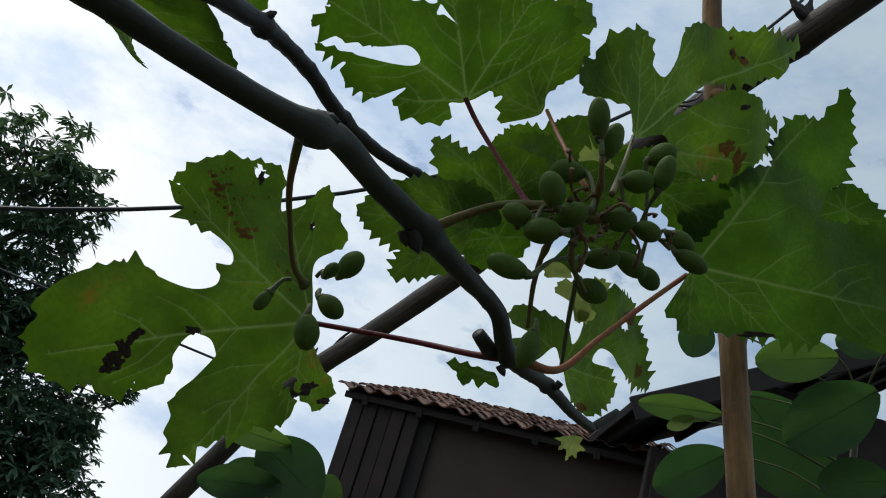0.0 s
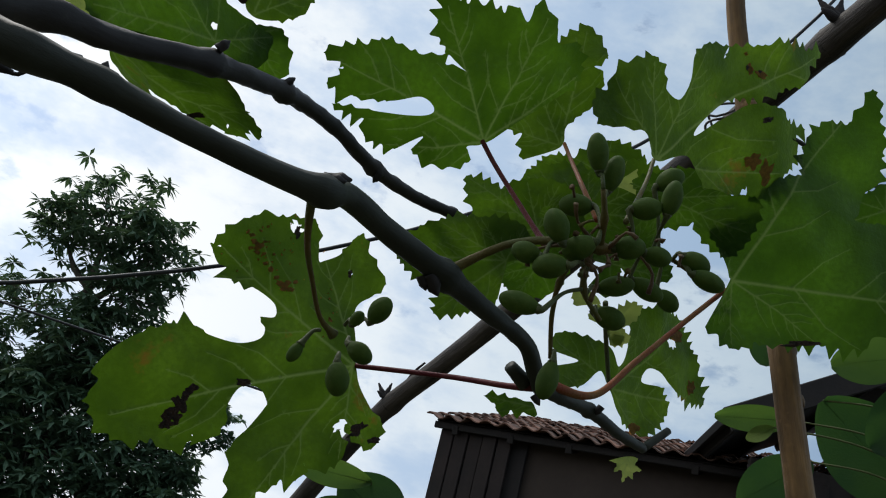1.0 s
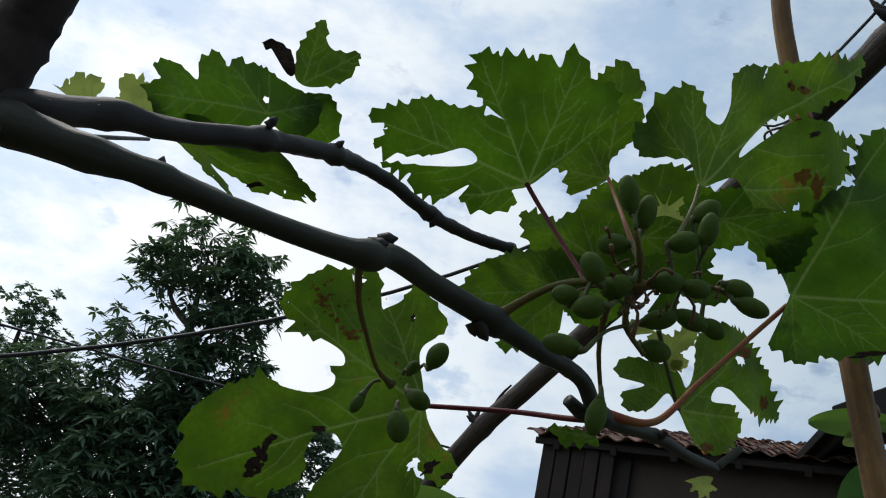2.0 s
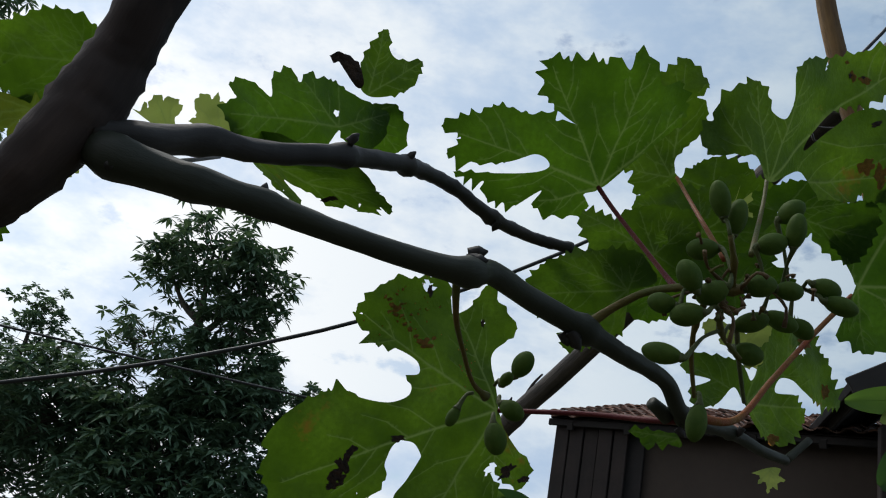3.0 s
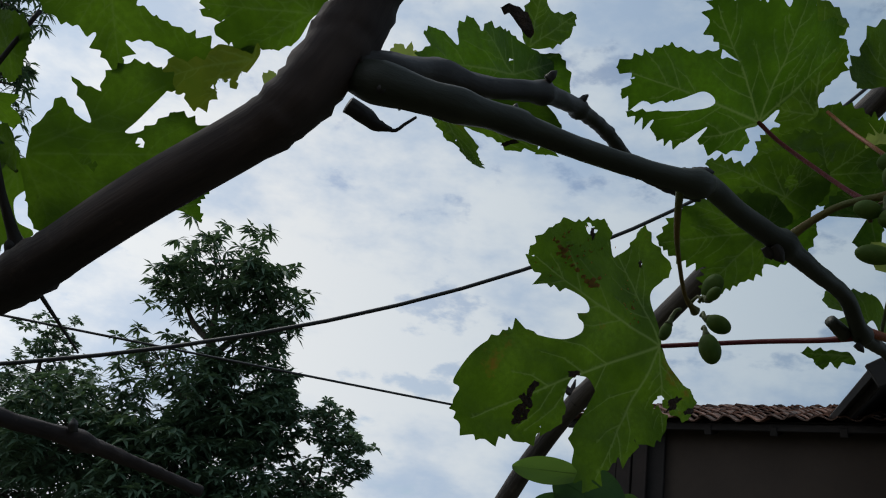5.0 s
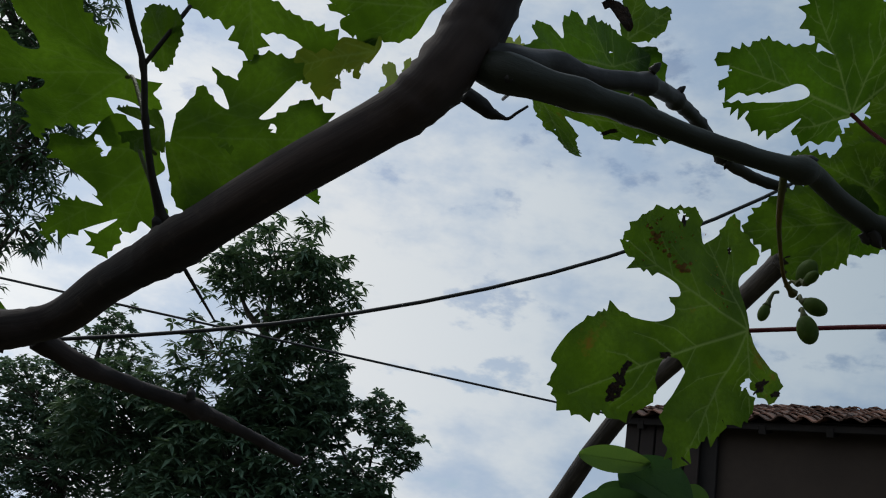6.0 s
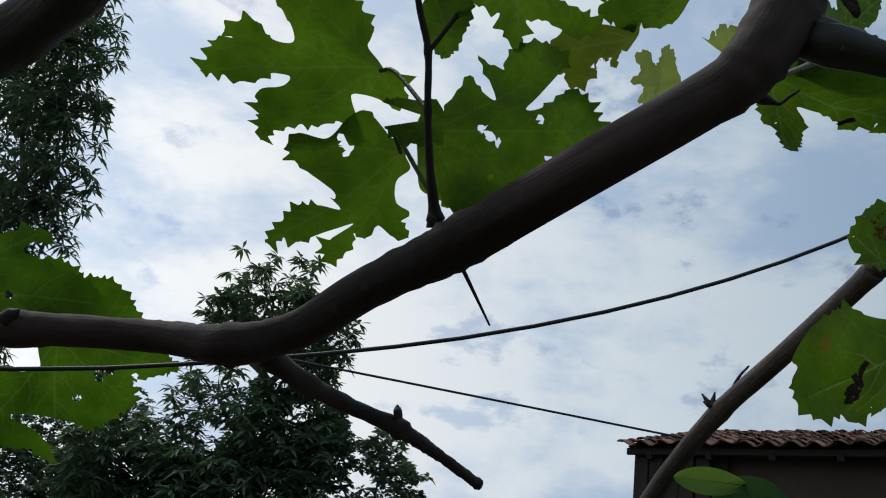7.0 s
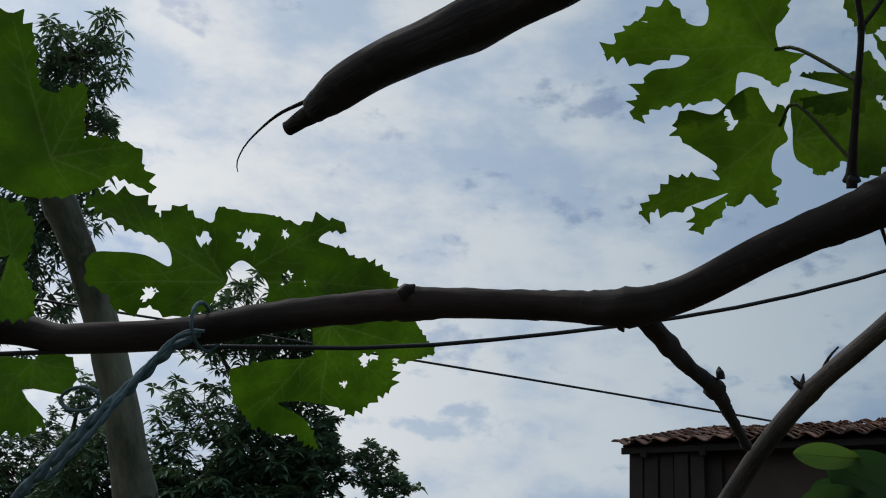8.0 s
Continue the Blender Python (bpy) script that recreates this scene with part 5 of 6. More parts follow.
# ---- trellis poles, stake and ties ----
def bamboo(name, points, radii, material, label, joints, seed):
    """A bamboo pole with ringed joints at its given points; the pole is one thing with its joints as parts."""
    ob = thing(name, points[-1], label, "bamboo pole")
    part("culm", tube("culm", points, radii, material, 18, 0.012, 0.035, [(j, 0.10) for j in joints], seed, origin=ob.location), ob)
    for j in joints:
        i = int(j)
        a, b = Vector(points[i]), Vector(points[min(i + 1, len(points) - 1)])
        c = a.lerp(b, j - i) if j > i else a
        w = (b - a).normalized() if (b - a).length else (a - Vector(points[i - 1])).normalized()
        r = radii[i]
        part("joint", tube("joint", [c - w * 0.004, c, c + w * 0.004], [r * 1.04, r * 1.12, r * 1.04], material, 18, 0.002, 0.04, (), seed + i, origin=ob.location), ob, "raised ring")
    return ob


POST = [(0.3199, 0.7903, 2.4687), (0.3331, 0.8010, 2.3839), (0.3781, 0.8228, 2.2207), (0.4105, 0.8180, 2.0901), (0.4309, 0.7994, 1.9633)]
lean = (Vector(POST[-1]) - Vector(POST[1])).normalized()
foot = Vector(POST[-1]) + lean * ((POST[-1][2] + 0.1) / -lean.z)
bamboo("bamboo_post", POST + [tuple(Vector(POST[-1]).lerp(foot, 0.5)), tuple(foot)], [0.0088, 0.0090, 0.0098, 0.0106, 0.0110, 0.0125, 0.015], BAMBOO, "split tan bamboo post leaning under the vine", (1.5, 3.45), 51)
POLE = [(0.4807, 0.8148, 2.4718), (0.4479, 0.8983, 2.4609), (0.3347, 1.2365, 2.4442), (0.0775, 1.6664, 2.2709), (-0.0523, 1.8482, 2.1786), (-0.1452, 1.9623, 2.0777), (-0.2098, 2.0414, 1.9871)]
low = Vector(POLE[-1])
bamboo("bamboo_pole", [tuple(Vector(POLE[0]) * 2 - Vector(POLE[1]))] + POLE + [tuple(low + (low - Vector(POLE[-2])) * 4)], [0.0155, 0.016, 0.0165, 0.0178, 0.0188, 0.0195, 0.020, 0.0205, 0.023], BAMBOO_GREY, "grey weathered bamboo pole slanting across the trellis", (2.0, 3.6, 5.0), 52)
pole_up = thing("cut_pole", [(-0.3637, 0.2339, 1.9490), (-0.4075, 0.2669, 1.9520), (-0.4530, 0.2918, 1.9503), (-0.5050, 0.3199, 1.9526), (-0.5479, 0.3413, 1.9447), (-0.5694, 0.3548, 1.9394)][0], "thick dark cut vine stem held overhead", "pole")
part("stem", tube("stem", [(-0.3637, 0.2339, 1.9490), (-0.4075, 0.2669, 1.9520), (-0.4530, 0.2918, 1.9503), (-0.5050, 0.3199, 1.9526), (-0.5479, 0.3413, 1.9447), (-0.5694, 0.3548, 1.9394)], [0.0155, 0.0150, 0.0150, 0.0148, 0.0135, 0.0090], POLE_BARK, 16, 0.005, 0.10, ((2, 0.1),), 61, origin=pole_up.location), pole_up)
part("split_end", tube("split_end", [(-0.5605, 0.3513, 1.9410), (-0.5914, 0.3674, 1.9338)], [0.0075, 0.0052], POLE_BARK, 10, 0.004, 0.15, (), 62, origin=pole_up.location), pole_up, "split stub at the cut end")
part("bark_fibre", tube("bark_fibre", [(-0.5743, 0.3541, 1.9468), (-0.5978, 0.3602, 1.9400), (-0.6160, 0.3621, 1.9221), (-0.6235, 0.3658, 1.9092), (-0.6235, 0.3696, 1.9027)], [0.0016, 0.0011, 0.0006, 0.0005, 0.0003], POLE_BARK, 7, 0.004, 0.1, (), 63, origin=pole_up.location), pole_up, "thin hanging strip of bark")
STAKE_WAY = [(-1.0092, 0.5983, 2.0950), (-0.9826, 0.6590, 2.0301), (-0.9576, 0.7137, 1.9523), (-0.9344, 0.7598, 1.8631), (-0.9062, 0.8014, 1.7491), (-0.8896, 0.8184, 1.6815)]
stake = thing("wooden_stake", (STAKE_WAY[-1][0], STAKE_WAY[-1][1], 0), "pale mossy round wooden stake that the vine is tied to", "stake")
part("stake", tube("stake", STAKE_WAY + [(STAKE_WAY[-1][0] + 0.06, STAKE_WAY[-1][1] + 0.03, 1.2), (STAKE_WAY[-1][0] + 0.14, STAKE_WAY[-1][1] + 0.05, -0.1)], [0.015, 0.0165, 0.018, 0.0195, 0.0205, 0.021, 0.023, 0.027], STAKE, 18, 0.012, 0.09, ((1, 0.12), (4, 0.15)), 64, origin=stake.location), stake)
bud_at = Vector(STAKE_WAY[4])
part("knot", tube("knot", [bud_at + Vector((0.012, -0.008, -0.004)), bud_at + Vector((0.026, -0.01, 0.0))], [0.008, 0.004], STAKE, 9, 0.004, 0.2, (), 65, origin=stake.location), stake, "cut branch knot")


def rope_strand(name, points, r, parent, seed):
    """Two thin strands twisted round the line of the points."""
    line, _ = smooth_line(points, 0.004)
    for k in range(2):
        pts = []
        for i, c in enumerate(line):
            a = i * 0.9 + k * math.pi
            pts.append(c + np.array((math.cos(a), 0.4 * math.sin(a), math.sin(a))) * r * 0.55)
        part(name, tube(name, pts, [r * 0.7] * len(pts), ROPE, 6, 0.02, 0.2, (), seed + k, origin=parent.location), parent)


rope_way = [(-0.6552, 0.4155, 1.8039), (-0.6687, 0.4068, 1.7887), (-0.6866, 0.3983, 1.7605), (-0.7053, 0.3926, 1.7342), (-0.7304, 0.3934, 1.7044), (-0.7475, 0.3961, 1.6864)]
rope = thing("rope_tie", rope_way[0], "faded teal plastic rope tying the vine to its stake", "rope")
rope_strand("strand", rope_way, 0.0040, rope, 71)
rope_strand("strand", [tuple(Vector(p) + Vector((0.006, -0.004, 0.008 * math.sin(i * 1.3)))) for i, p in enumerate(rope_way[:5])], 0.0020, rope, 75)
ring = []
knot_c = Vector(rope_way[0])
for i in range(13):
    a = i * 0.62
    ring.append((knot_c.x + 0.005 * (i / 12 * 2 - 1) + 0.002, knot_c.y + 0.0185 * math.cos(a) + 0.004, knot_c.z + 0.0165 * math.sin(a) + 0.006))
part("binding", tube("binding", ring, [0.0014] * len(ring), ROPE, 7, 0.006, 0.2, (), 78, origin=rope.location), rope, "wound round the trunk")
loop = [tuple(Vector(rope_way[3]) + Vector((0.014 * math.cos(a) - 0.012, 0.0, 0.008 * math.sin(a) + 0.016))) for a in np.linspace(0.3, 6.6, 14)]
part("loop", tube("loop", loop, [0.0012] * 14, ROPE, 6, 0.004, 0.1, (), 79, origin=rope.location), rope)

tie = thing("wire_tie", [(0.3316, 0.9395, 2.3713), (0.3455, 0.9301, 2.3647), (0.3611, 0.9238, 2.3710), (0.3695, 0.9273, 2.3821)][0], "thin dark wire tying the poles together", "wire")
tie_c = (Vector([(0.3316, 0.9395, 2.3713), (0.3455, 0.9301, 2.3647), (0.3611, 0.9238, 2.3710), (0.3695, 0.9273, 2.3821)][2]))
coil = [(tie_c.x + 0.021 * math.cos(a) + 0.004 * math.sin(3 * a), tie_c.y + 0.03 + 0.026 * math.sin(a), tie_c.z + 0.003 * a - 0.02) for a in np.linspace(0, 14, 40)]
part("wire", tube("wire", [(0.3316, 0.9395, 2.3713), (0.3455, 0.9301, 2.3647), (0.3611, 0.9238, 2.3710), (0.3695, 0.9273, 2.3821)] + coil, [0.0014] * (4 + 40), WIRE, 6, 0.01, 0.1, (), 81, origin=tie.location), tie)
def bark_tuft(at):
    """A few short shreds of bark that stand up from a pole."""
    at = Vector(at)
    ob = thing("bark_tuft", at, "small dark tuft of bark stuck on the pole", "tuft", "tufts on the pole")
    for i in range(6):
        a = i * 1.3
        w = Vector((math.cos(a) * 0.8 - 0.3, 0.2 * math.sin(a), 0.7 + 0.5 * math.sin(a)))
        part("shred", tube("shred", [at - w * 0.004, at + w * 0.012, at + w * 0.028 + Vector((0.004, 0, 0))], [0.006, 0.0055, 0.0015], POLE_BARK, 8, 0.003, 0.3, (), 83 + i, origin=ob.location), ob)


bark_tuft((-0.062, 1.838, 2.186))
bark_tuft((0.446, 0.871, 2.467))
twig = thing("dry_twig", [(-0.0395, 1.8174, 2.1900), (-0.0291, 1.8075, 2.2169), (-0.0153, 1.7934, 2.2402), (0.0010, 1.7784, 2.2569)][0], "thin dry twig standing on the pole", "twig")
part("twig", tube("twig", [(-0.0395, 1.8174, 2.1900), (-0.0291, 1.8075, 2.2169), (-0.0153, 1.7934, 2.2402), (0.0010, 1.7784, 2.2569)], [0.0042, 0.0034, 0.0028, 0.0020], POLE_BARK, 8, 0.005, 0.15, (), 90, origin=twig.location), twig)

# ---- broad-leaved shrub ----
def shrub(name, foot, top, label, leaves, seed):
    """A shrub: a stem, and large leaves each with a stalk. leaves: base, tip, width, facing, pale or not."""
    ob = thing(name, foot, label, "shrub")
    f, t = Vector(foot), Vector(top)
    part("stem", tube("stem", [f, f.lerp(t, 0.4) + Vector((0.03, 0.02, 0)), f.lerp(t, 0.75), t], [0.014, 0.012, 0.009, 0.005], STAKE, 10, 0.02, 0.08, (), seed, origin=ob.location), ob)
    for i, (base, tip, width, facing, mat) in enumerate(leaves):
        b = Vector(base)
        oval_leaf(ob, base, tip, width, facing, mat, "", 0.16, seed + i)
        start = f.lerp(t, min(1.0, max(0.3, (b.z - f.z - 0.05) / (t.z - f.z))))
        part("petiole", tube("petiole", [start, start.lerp(b, 0.5) + Vector((0, 0, 0.015)), b], [0.0024, 0.0017, 0.0015], PETIOLE_GREEN, 8, 0.012, 0.05, (), seed + 40 + i, origin=ob.location), ob)
    return ob


shrub("broadleaf_shrub", (-0.05, 1.72, 0.0), (-0.0124, 1.6339, 1.9719), "low broad-leaved shrub with glossy oval leaves under the trellis", [
    ((-0.0135, 1.6099, 1.9949), (-0.1321, 1.5599, 1.9894), 0.046, (0.05, -0.99, -0.17), BROADLEAF_PALE),
    ((-0.0621, 1.6281, 1.9890), (0.0616, 1.6019, 1.9254), 0.107, (0.08, -0.98, -0.16), BROADLEAF),
    ((-0.0086, 1.6195, 1.9320), (-0.1301, 1.5728, 1.8998), 0.060, (0.05, -0.99, -0.13), BROADLEAF),
    ((0.0363, 1.6584, 1.9531), (0.0924, 1.6192, 1.9458), 0.052, (0.02, -0.99, -0.14), BROADLEAF_PALE),
    ((-0.0402, 1.6343, 1.9586), (-0.0878, 1.5996, 1.8810), 0.082, (0.06, -0.99, -0.14), BROADLEAF)], 201)
shrub("broadleaf_shrub", (0.92, 1.62, 0.0), (0.8266, 1.4873, 2.2966), "large broad-leaved shrub with smooth rounded leaves", [
    ((0.6432, 1.5694, 2.2448), (0.5143, 1.6054, 2.2332), 0.045, (-0.30, -0.91, -0.29), BROADLEAF_PALE),
    ((0.6700, 1.5879, 2.1891), (0.5750, 1.6332, 2.1083), 0.083, (-0.30, -0.91, -0.29), BROADLEAF),
    ((0.6810, 1.5958, 2.2966), (0.8343, 1.5790, 2.1584), 0.142, (-0.30, -0.91, -0.29), BROADLEAF),
    ((0.8260, 1.4329, 2.3099), (0.7294, 1.5068, 2.2107), 0.107, (-0.30, -0.91, -0.29), BROADLEAF),
    ((0.8644, 1.4346, 2.1815), (0.7756, 1.4805, 2.1604), 0.070, (-0.30, -0.91, -0.29), BROADLEAF),
    ((0.7731, 1.4614, 2.3555), (0.6637, 1.5122, 2.3293), 0.074, (-0.30, -0.91, -0.29), BROADLEAF_PALE),
    ((0.5719, 1.5208, 2.3759), (0.5681, 1.5448, 2.3157), 0.060, (-0.30, -0.91, -0.29), BROADLEAF),
    ((0.6027, 1.5753, 2.2273), (0.5656, 1.5919, 2.2023), 0.025, (-0.30, -0.91, -0.29), GREEN_YOUNG),
    ((0.8178, 1.3713, 2.3812), (0.7463, 1.4135, 2.3579), 0.062, (-0.30, -0.91, -0.29), BROADLEAF),
    ((0.7175, 1.6426, 2.1207), (0.7985, 1.6203, 2.0865), 0.092, (-0.30, -0.91, -0.29), BROADLEAF)], 231)

# ---- trellis wires ----
for way, r, label in (([(-1.0503, 0.3406, 1.7463), (-0.7946, 0.4018, 1.7828), (-0.6630, 0.4573, 1.8081), (-0.5197, 0.5393, 1.8386), (-0.2829, 0.6507, 1.9124), (-0.0728, 0.7395, 2.0080), (0.1103, 0.8060, 2.1254), (0.2667, 0.8498, 2.2648), (0.3962, 0.8712, 2.4260), (0.4990, 0.8703, 2.6090), (0.5618, 0.8532, 2.7711)], 0.0018, "taut black trellis wire running behind the vine"), ([(-2.0042, 1.0072, 2.1651), (-1.5216, 1.1952, 2.1495), (-1.1427, 1.3670, 2.1422), (-0.7850, 1.5524, 2.1400), (-0.4484, 1.7515, 2.1430), (-0.1329, 1.9645, 2.1511), (-0.0965, 1.9909, 2.1524)], 0.0024, "thin black wire running to the bamboo pole"), ([(0.3584, 0.8190, 2.3016), (0.4918, 0.8502, 2.2675), (0.5369, 0.8384, 2.2347), (0.5936, 0.8110, 2.1883), (0.7929, 0.7206, 2.0020)], 0.0022, "thin dark wire of the trellis")):
    ob = thing("trellis_wire", way[0], label, "wire", "trellis wires")
    part("strand", tube("strand", way, [r] * len(way), CABLE, 8, 0.05, 0.03, (), 3, origin=ob.location), ob)


# ---- tiled house ----
EAVE_L, EAVE_R, EAVE_Z = Vector((-0.74, 9.98, 0)), Vector((3.80, 8.45, 0)), 3.86
along = (EAVE_R - EAVE_L).normalized()
inward = Vector((-along.y, along.x, 0))
width = (EAVE_R - EAVE_L).length
house_m = Matrix((along, inward, Vector((0, 0, 1)))).transposed().to_4x4()
house_m.translation = EAVE_L
house = new("tiled_house")
house.matrix_world = house_m
tagged(house, "old house with a clay-tiled roof, dark planks and grey plaster", "house")


def house_part(name, boxes, material, label=""):
    bm = bmesh.new()
    for size, at, rx in boxes:
        boxed(bm, size, at, Euler((radians(rx), 0, 0)).to_matrix(), 0.006)
    return part_bm(name, bm, material, house, label)


SLOPE, RUN = 16.2, 2.6
rise = RUN * math.tan(radians(SLOPE))
house_part("wall", [((width - 0.75, 0.14, 3.88), (0.75 + (width - 0.75) / 2, 0.33, 1.94), 0)], PLASTER, "grey stained plaster wall, coloured darker for the eave's shade")
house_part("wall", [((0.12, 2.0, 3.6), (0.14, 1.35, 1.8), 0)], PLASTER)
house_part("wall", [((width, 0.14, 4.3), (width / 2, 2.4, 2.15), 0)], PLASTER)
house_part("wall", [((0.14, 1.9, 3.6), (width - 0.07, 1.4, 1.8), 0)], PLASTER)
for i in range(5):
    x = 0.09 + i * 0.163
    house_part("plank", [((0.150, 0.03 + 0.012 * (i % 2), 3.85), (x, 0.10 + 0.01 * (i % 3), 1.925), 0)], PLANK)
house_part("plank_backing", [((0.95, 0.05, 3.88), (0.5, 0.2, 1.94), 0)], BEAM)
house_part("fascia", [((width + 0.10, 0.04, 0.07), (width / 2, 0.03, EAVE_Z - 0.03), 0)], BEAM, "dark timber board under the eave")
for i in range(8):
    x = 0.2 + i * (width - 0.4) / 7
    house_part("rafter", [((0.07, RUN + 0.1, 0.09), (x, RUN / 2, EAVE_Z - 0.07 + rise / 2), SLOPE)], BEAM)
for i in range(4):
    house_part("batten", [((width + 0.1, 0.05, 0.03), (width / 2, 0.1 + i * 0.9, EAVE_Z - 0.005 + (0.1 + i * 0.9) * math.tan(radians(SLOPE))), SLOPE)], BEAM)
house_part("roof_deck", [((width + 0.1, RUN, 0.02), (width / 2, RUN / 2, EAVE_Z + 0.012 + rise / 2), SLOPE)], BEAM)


def tile_mesh(seed):
    """An S-shaped clay pan tile with thickness, 0.24 m wide and 0.30 m long, lying along y."""
    rng = random.Random(seed)
    verts, faces = [], []
    cols = 8
    for y in (0.0, 0.30):
        for z in (0.0, -0.014):
            for i in range(cols + 1):
                s = i / cols
                h = 0.027 * math.sin(2 * math.pi * s + 0.5) + 0.014 * s
                verts.append((s * 0.235, y + rng.uniform(-0.004, 0.004), h + z + (0.016 if y == 0 else 0.0) + rng.uniform(-0.002, 0.002)))
    n = cols + 1
    for i in range(cols):
        faces.append((i, i + 1, 2 * n + i + 1, 2 * n + i))
        faces.append((n + i + 1, n + i, 3 * n + i, 3 * n + i + 1))
        faces.append((i + 1, i, n + i, n + i + 1))
        faces.append((2 * n + i, 2 * n + i + 1, 3 * n + i + 1, 3 * n + i))
    faces.append((0, 2 * n, 3 * n, n))
    faces.append((cols, n + cols, 3 * n + cols, 2 * n + cols))
    return mesh_from("roof_tile", verts, faces, TILE, smooth=False)


# ---- neighbouring dark roof ----
shed = thing("dark_shed", (4.2, 9.2, 0), "dark shed with a steep sheet roof beside the tiled house", "shed")


def shed_part(name, boxes, material, label=""):
    bm = bmesh.new()
    for size, at, ry in boxes:
        boxed(bm, size, Vector(at) - shed.location, Euler((0, radians(ry), 0)).to_matrix(), 0.008)
    return part_bm(name, bm, material, shed, label)


shed_rise = 30.0
sx, sz = math.cos(radians(shed_rise)), math.sin(radians(shed_rise))
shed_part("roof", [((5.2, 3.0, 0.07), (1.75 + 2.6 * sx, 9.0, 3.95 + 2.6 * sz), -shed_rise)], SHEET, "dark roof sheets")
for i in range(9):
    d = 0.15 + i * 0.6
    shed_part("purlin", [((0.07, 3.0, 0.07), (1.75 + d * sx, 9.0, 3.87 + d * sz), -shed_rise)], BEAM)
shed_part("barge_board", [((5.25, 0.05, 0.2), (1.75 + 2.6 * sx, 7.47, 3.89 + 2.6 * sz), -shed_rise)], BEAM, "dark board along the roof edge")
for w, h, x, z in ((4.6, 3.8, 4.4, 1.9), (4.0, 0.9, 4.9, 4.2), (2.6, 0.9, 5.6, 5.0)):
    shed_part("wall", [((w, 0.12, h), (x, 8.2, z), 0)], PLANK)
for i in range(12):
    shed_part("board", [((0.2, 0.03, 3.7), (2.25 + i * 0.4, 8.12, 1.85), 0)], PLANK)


# ---- trees ----
def spray(verts, faces, rng, at, leaf_len, leaf_w, count, droop, spread=1.0):
    """A whorl of narrow leaves round a twig's end, each folded along its midrib and bent down."""
    turn = rng.uniform(0, 6.28)
    for k in range(count):
        a = turn + k * 2.4 + rng.uniform(-0.3, 0.3)
        lift = rng.uniform(-0.5, 0.75) * spread
        d = Vector((math.cos(a) * math.cos(lift), math.sin(a) * math.cos(lift), math.sin(lift)))
        ln, w = leaf_len * rng.uniform(0.7, 1.15), leaf_w * rng.uniform(0.8, 1.2)
        side = d.cross(Vector((0, 0, 1)))
        side = side.normalized() if side.length > 0.05 else Vector((1, 0, 0))
        side = (side + Vector((0, 0, rng.uniform(-0.6, 0.6)))).normalized()
        down = Vector((0, 0, -droop * rng.uniform(0.6, 1.4)))
        o = len(verts)
        p0 = at
        p1 = at + d * ln * 0.45 + down * ln * 0.15
        p2 = at + d * ln * 0.9 + down * ln * 0.62
        verts.extend((p0, p1 + side * w * 0.5, p1 - side * w * 0.5, p1 + Vector((0, 0, -w * 0.18)), p2))
        faces.extend(((o, o + 1, o + 3), (o, o + 3, o + 2), (o + 1, o + 4, o + 3), (o + 3, o + 4, o + 2)))


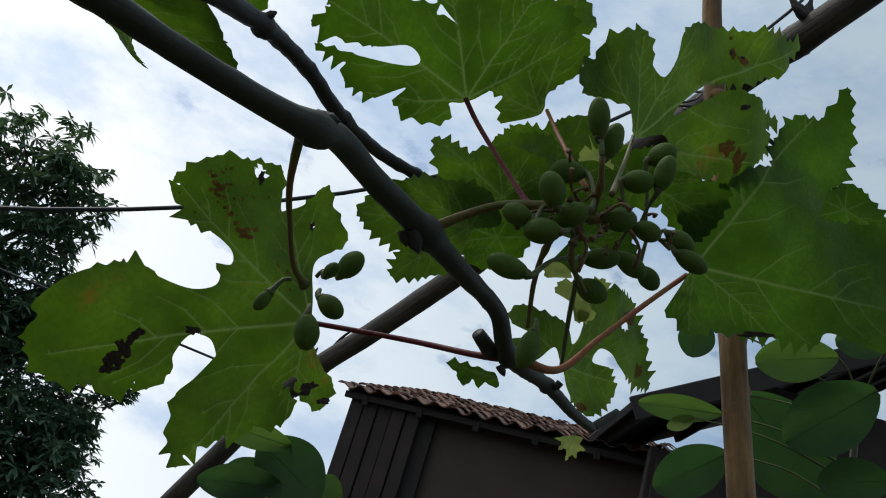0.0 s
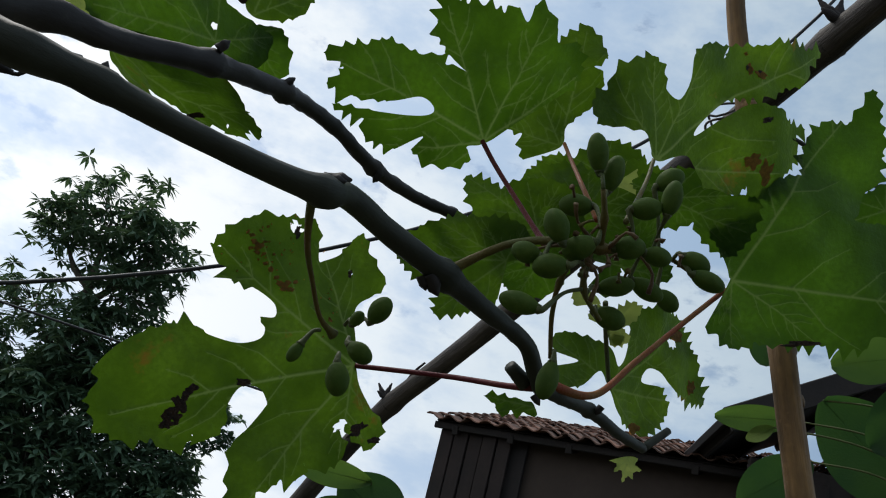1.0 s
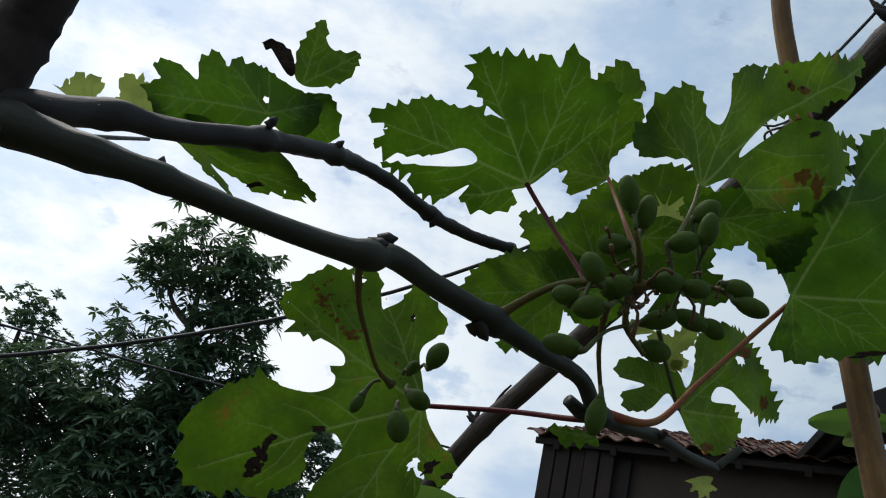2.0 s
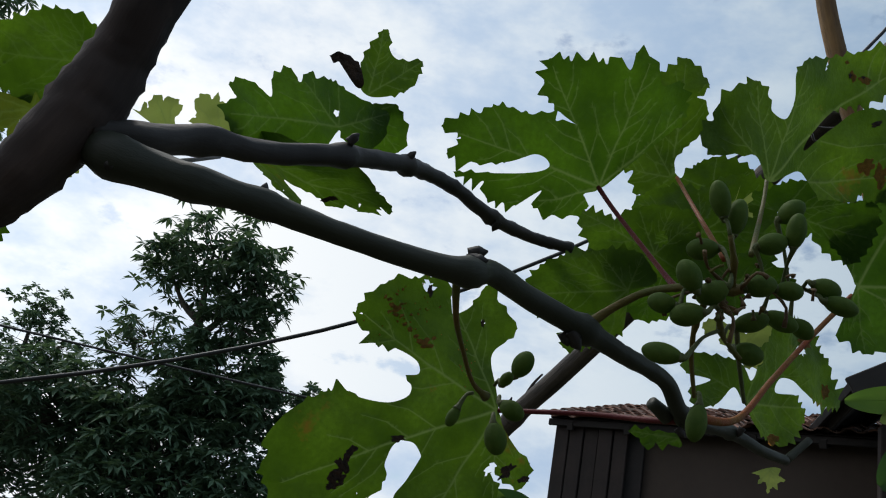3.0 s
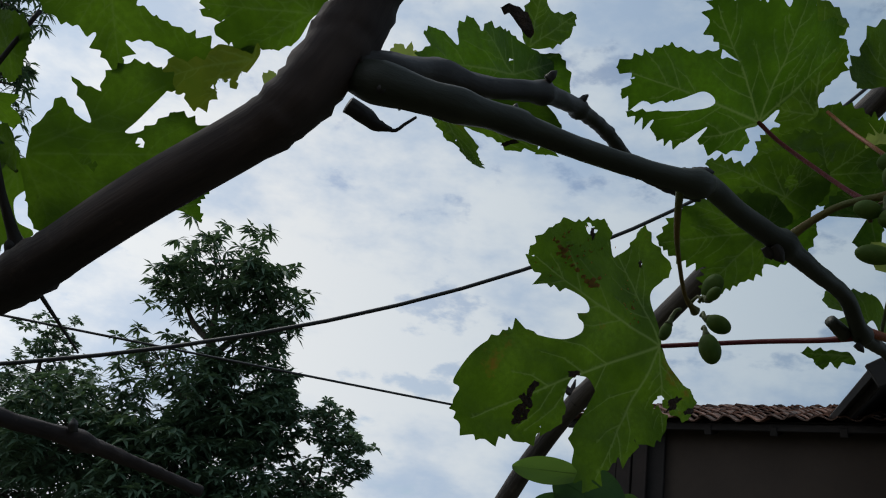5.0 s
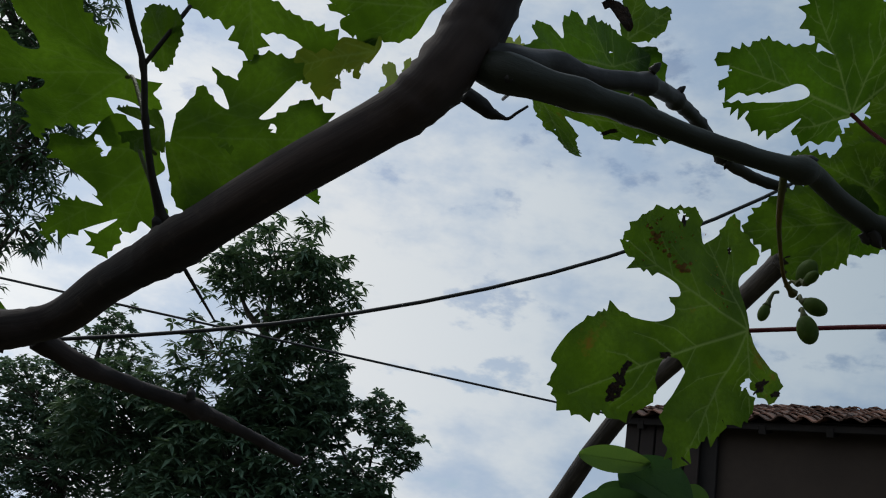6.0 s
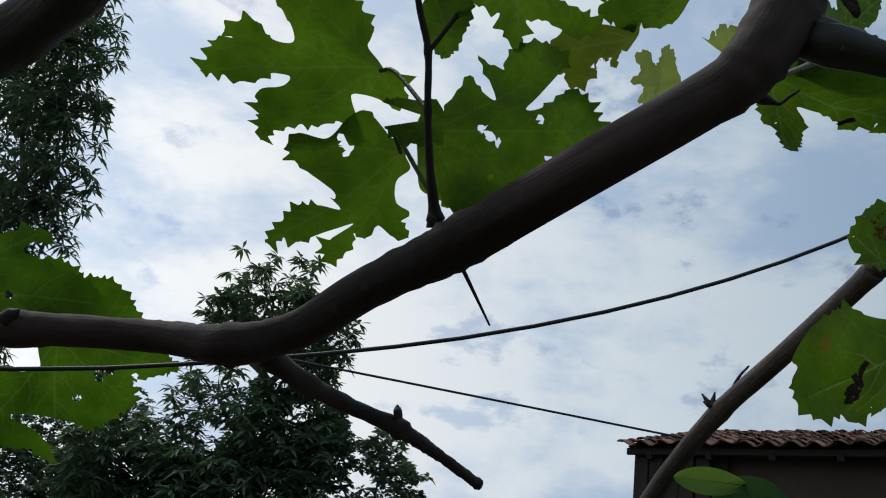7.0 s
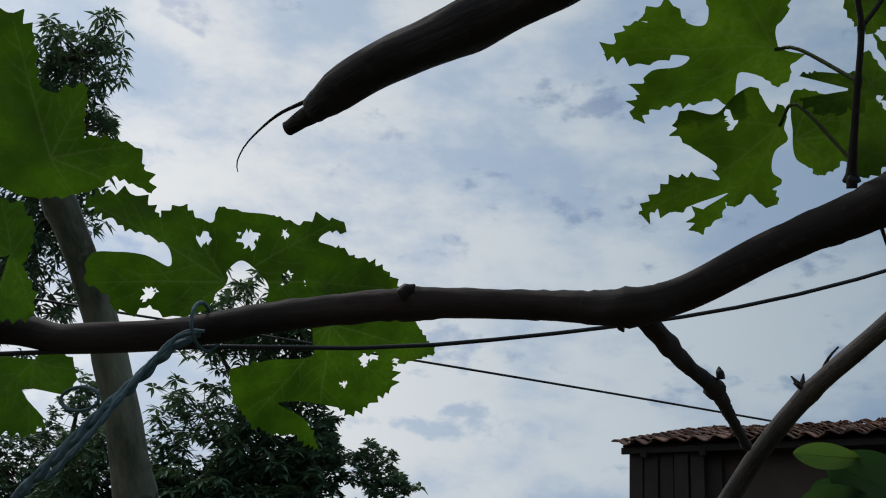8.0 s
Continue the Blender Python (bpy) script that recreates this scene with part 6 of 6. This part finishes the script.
def tree(name, foot, label, blobs, leaf_len, leaf_w, per, droop, density, material, seed, trunk_r=0.14):
    """A tree: tapered trunk, limbs to each part of its crown, twigs, and a crown of whorls of leaves that fill uneven lobes."""
    rng = random.Random(seed)
    ob = thing(name, foot, label, "tree")
    f = Vector(foot)
    high = max(blobs, key=lambda b: b[0][2])
    top = Vector(high[0])
    way = [f, f.lerp(top, 0.3) + Vector((0.12, 0, 0)), f.lerp(top, 0.6) + Vector((-0.08, 0.05, 0)), top]
    part("trunk", tube("trunk", way, [trunk_r, trunk_r * 0.8, trunk_r * 0.5, trunk_r * 0.15], TREE_BARK, 12, 0.15, 0.1, (), seed, origin=ob.location), ob)
    verts, faces = [], []
    for (c, size, amount) in blobs:
        c = Vector(c)
        k = min(0.92, max(0.2, (c.z - f.z - size[2] * 1.2) / (top.z - f.z)))
        start = f.lerp(top, k)
        if (c - start).length > 0.15:
            part("limb", tube("limb", [start, start.lerp(c, 0.5) + Vector((0, 0, -0.1)), c], [trunk_r * 0.42, trunk_r * 0.3, trunk_r * 0.1], TREE_BARK, 8, 0.12, 0.1, (), seed + 2, origin=ob.location), ob)
        n = int(amount * density)
        twigs = []
        cleft = 4.2 / min(1.0, max(0.25, size[0]))
        for i in range(n):
            while True:
                q = Vector((rng.uniform(-1, 1), rng.uniform(-1, 1), rng.uniform(-1, 1)))
                # more near the outside, with bays and gaps in the outline
                if q.length < 0.72 + 0.4 * noise.noise((q.x * 1.6 + seed, q.y * 1.6, q.z * 1.6 + c.x)) + 0.12 and (q.length > 0.45 or rng.random() < 0.7):
                    break
            p = c + Vector((q.x * size[0], q.y * size[1], q.z * size[2]))
            # clefts between the boughs let the sky through
            gap = 0.02 if c.z > 4.4 or leaf_len < 0.1 else -0.2
            if q.length > 0.35 and noise.noise((p.x * cleft + seed, p.y * cleft * 0.35, p.z * cleft)) < gap:
                continue
            spray(verts, faces, rng, p - ob.location, leaf_len, leaf_w, per, droop)
            if i % 4 == 0:
                twigs.append(p)
        pieces = []
        for p in twigs:
            a = c.lerp(p, 0.25)
            d = (p - a)
            s = d.cross(Vector((0.3, 0.9, 0.2))).normalized() * min(0.011, 0.05 * size[0])
            s2 = d.cross(s).normalized() * min(0.011, 0.05 * size[0])
            o = [a + s - ob.location, a - s * 0.5 + s2 - ob.location, a - s * 0.5 - s2 - ob.location, p - ob.location]
            pieces.append((o, [(0, 1, 3), (1, 2, 3), (2, 0, 3)]))
        if pieces:
            part("branchlet", join_meshes("twig", pieces, TREE_BARK), ob)
    crown = part("crown", mesh_from("crown", verts, faces, material, smooth=False), ob, "dense crown of dark drooping leaves")
    crown["kind"] = "stuff"
    return ob


tree("mango_tree", (-5.9, 12.3, 0), "dark mango tree with drooping leaves behind the vine", [
    ((-6.22, 12, 6.04), (1.23, 1, 0.97), 0.85),
    ((-5.45, 12, 5.67), (0.83, 0.8, 0.79), 0.5),
    ((-6.85, 12.1, 5.67), (0.64, 0.6, 0.58), 0.2),
    ((-5.5, 12, 4.97), (0.86, 0.8, 0.53), 0.38),
    ((-6.9, 12.2, 4.62), (0.96, 1, 0.58), 0.36),
    ((-5.6, 11.9, 3.95), (1.05, 1.1, 0.9), 1.1),
    ((-6, 11.8, 2.8), (1.6, 1.3, 1.3), 2.3),
    ((-7.7, 12, 3.3), (1.5, 1.2, 1.1), 1.9),
    ((-4.5, 12.2, 2.4), (0.8, 1, 1.1), 0.9),
    ((-6, 11.6, 1.3), (2.2, 1.4, 1.1), 1.9)], 0.23, 0.062, 10, 0.55, 480, TREE_LEAF, 21)
tree("leafy_tree", (-9.4, 13.0, 0), "bushy tree with small leaves beside the mango tree", [
    ((-9.55, 13.0, 5.15), (0.68, 0.6, 0.62), 0.34),
    ((-9.2, 13.0, 4.45), (0.95, 0.8, 0.6), 0.55),
    ((-10.2, 13.0, 3.6), (1.5, 1.0, 1.0), 1.7),
    ((-9.4, 12.8, 2.7), (1.6, 1.0, 1.2), 2.0),
    ((-12.0, 13.0, 2.7), (1.7, 1.0, 1.3), 1.4)], 0.13, 0.065, 9, 0.35, 560, TREE_LEAF_FINE, 33, 0.1)
tree("leafy_tree", (-4.3, 12.8, 0), "bushy tree with small leaves beside the mango tree", [
    ((-4.25, 12.3, 4.0), (0.40, 0.5, 0.36), 0.22),
    ((-3.9, 12.3, 3.6), (0.42, 0.5, 0.38), 0.25),
    ((-4.4, 12.4, 3.0), (0.7, 0.7, 0.7), 0.55),
    ((-4.95, 12.1, 3.9), (0.5, 0.6, 0.8), 0.75),
    ((-4.2, 12.4, 2.0), (0.8, 0.8, 0.9), 0.7)], 0.14, 0.06, 9, 0.4, 480, TREE_LEAF_FINE, 34, 0.06)
tree("slender_tree", (-3.95, 3.85, 0), "slender dark tree with fine drooping foliage", [
    ((-3.49, 3.62, 4.54), (0.27, 0.27, 0.39), 1.0),
    ((-3.43, 3.62, 4.06), (0.28, 0.30, 0.36), 1.4),
    ((-3.40, 3.66, 3.58), (0.28, 0.30, 0.33), 1.4),
    ((-3.79, 3.69, 4.30), (0.36, 0.30, 0.51), 1.5),
    ((-3.79, 3.69, 3.55), (0.39, 0.30, 0.45), 1.6),
    ((-3.37, 3.69, 3.16), (0.24, 0.27, 0.21), 0.6),
    ((-3.67, 3.69, 2.74), (0.33, 0.27, 0.39), 1.2)], 0.095, 0.019, 9, 0.75, 205, TREE_LEAF, 35, 0.045)

# ---- clay tiles of the roof, laid last ----
TILES = [tile_mesh(i) for i in range(6)]
tile_rng = random.Random(5)
cols_n, rows_n = int(width / 0.215), 11
tan_s = math.tan(radians(SLOPE))
for row in range(rows_n):
    for col in range(cols_n):
        y = -0.10 + row * 0.26
        m = Matrix.Translation((-0.12 + col * 0.215 + tile_rng.uniform(-0.01, 0.01), y, EAVE_Z + 0.055 + y * tan_s)) @ pose(0, 0, 0, SLOPE - 1.5 + tile_rng.uniform(-2.5, 2.5), tile_rng.uniform(-5, 5), tile_rng.uniform(-5, 5))
        part("roof_tile", TILES[tile_rng.randrange(6)], house, "", m)
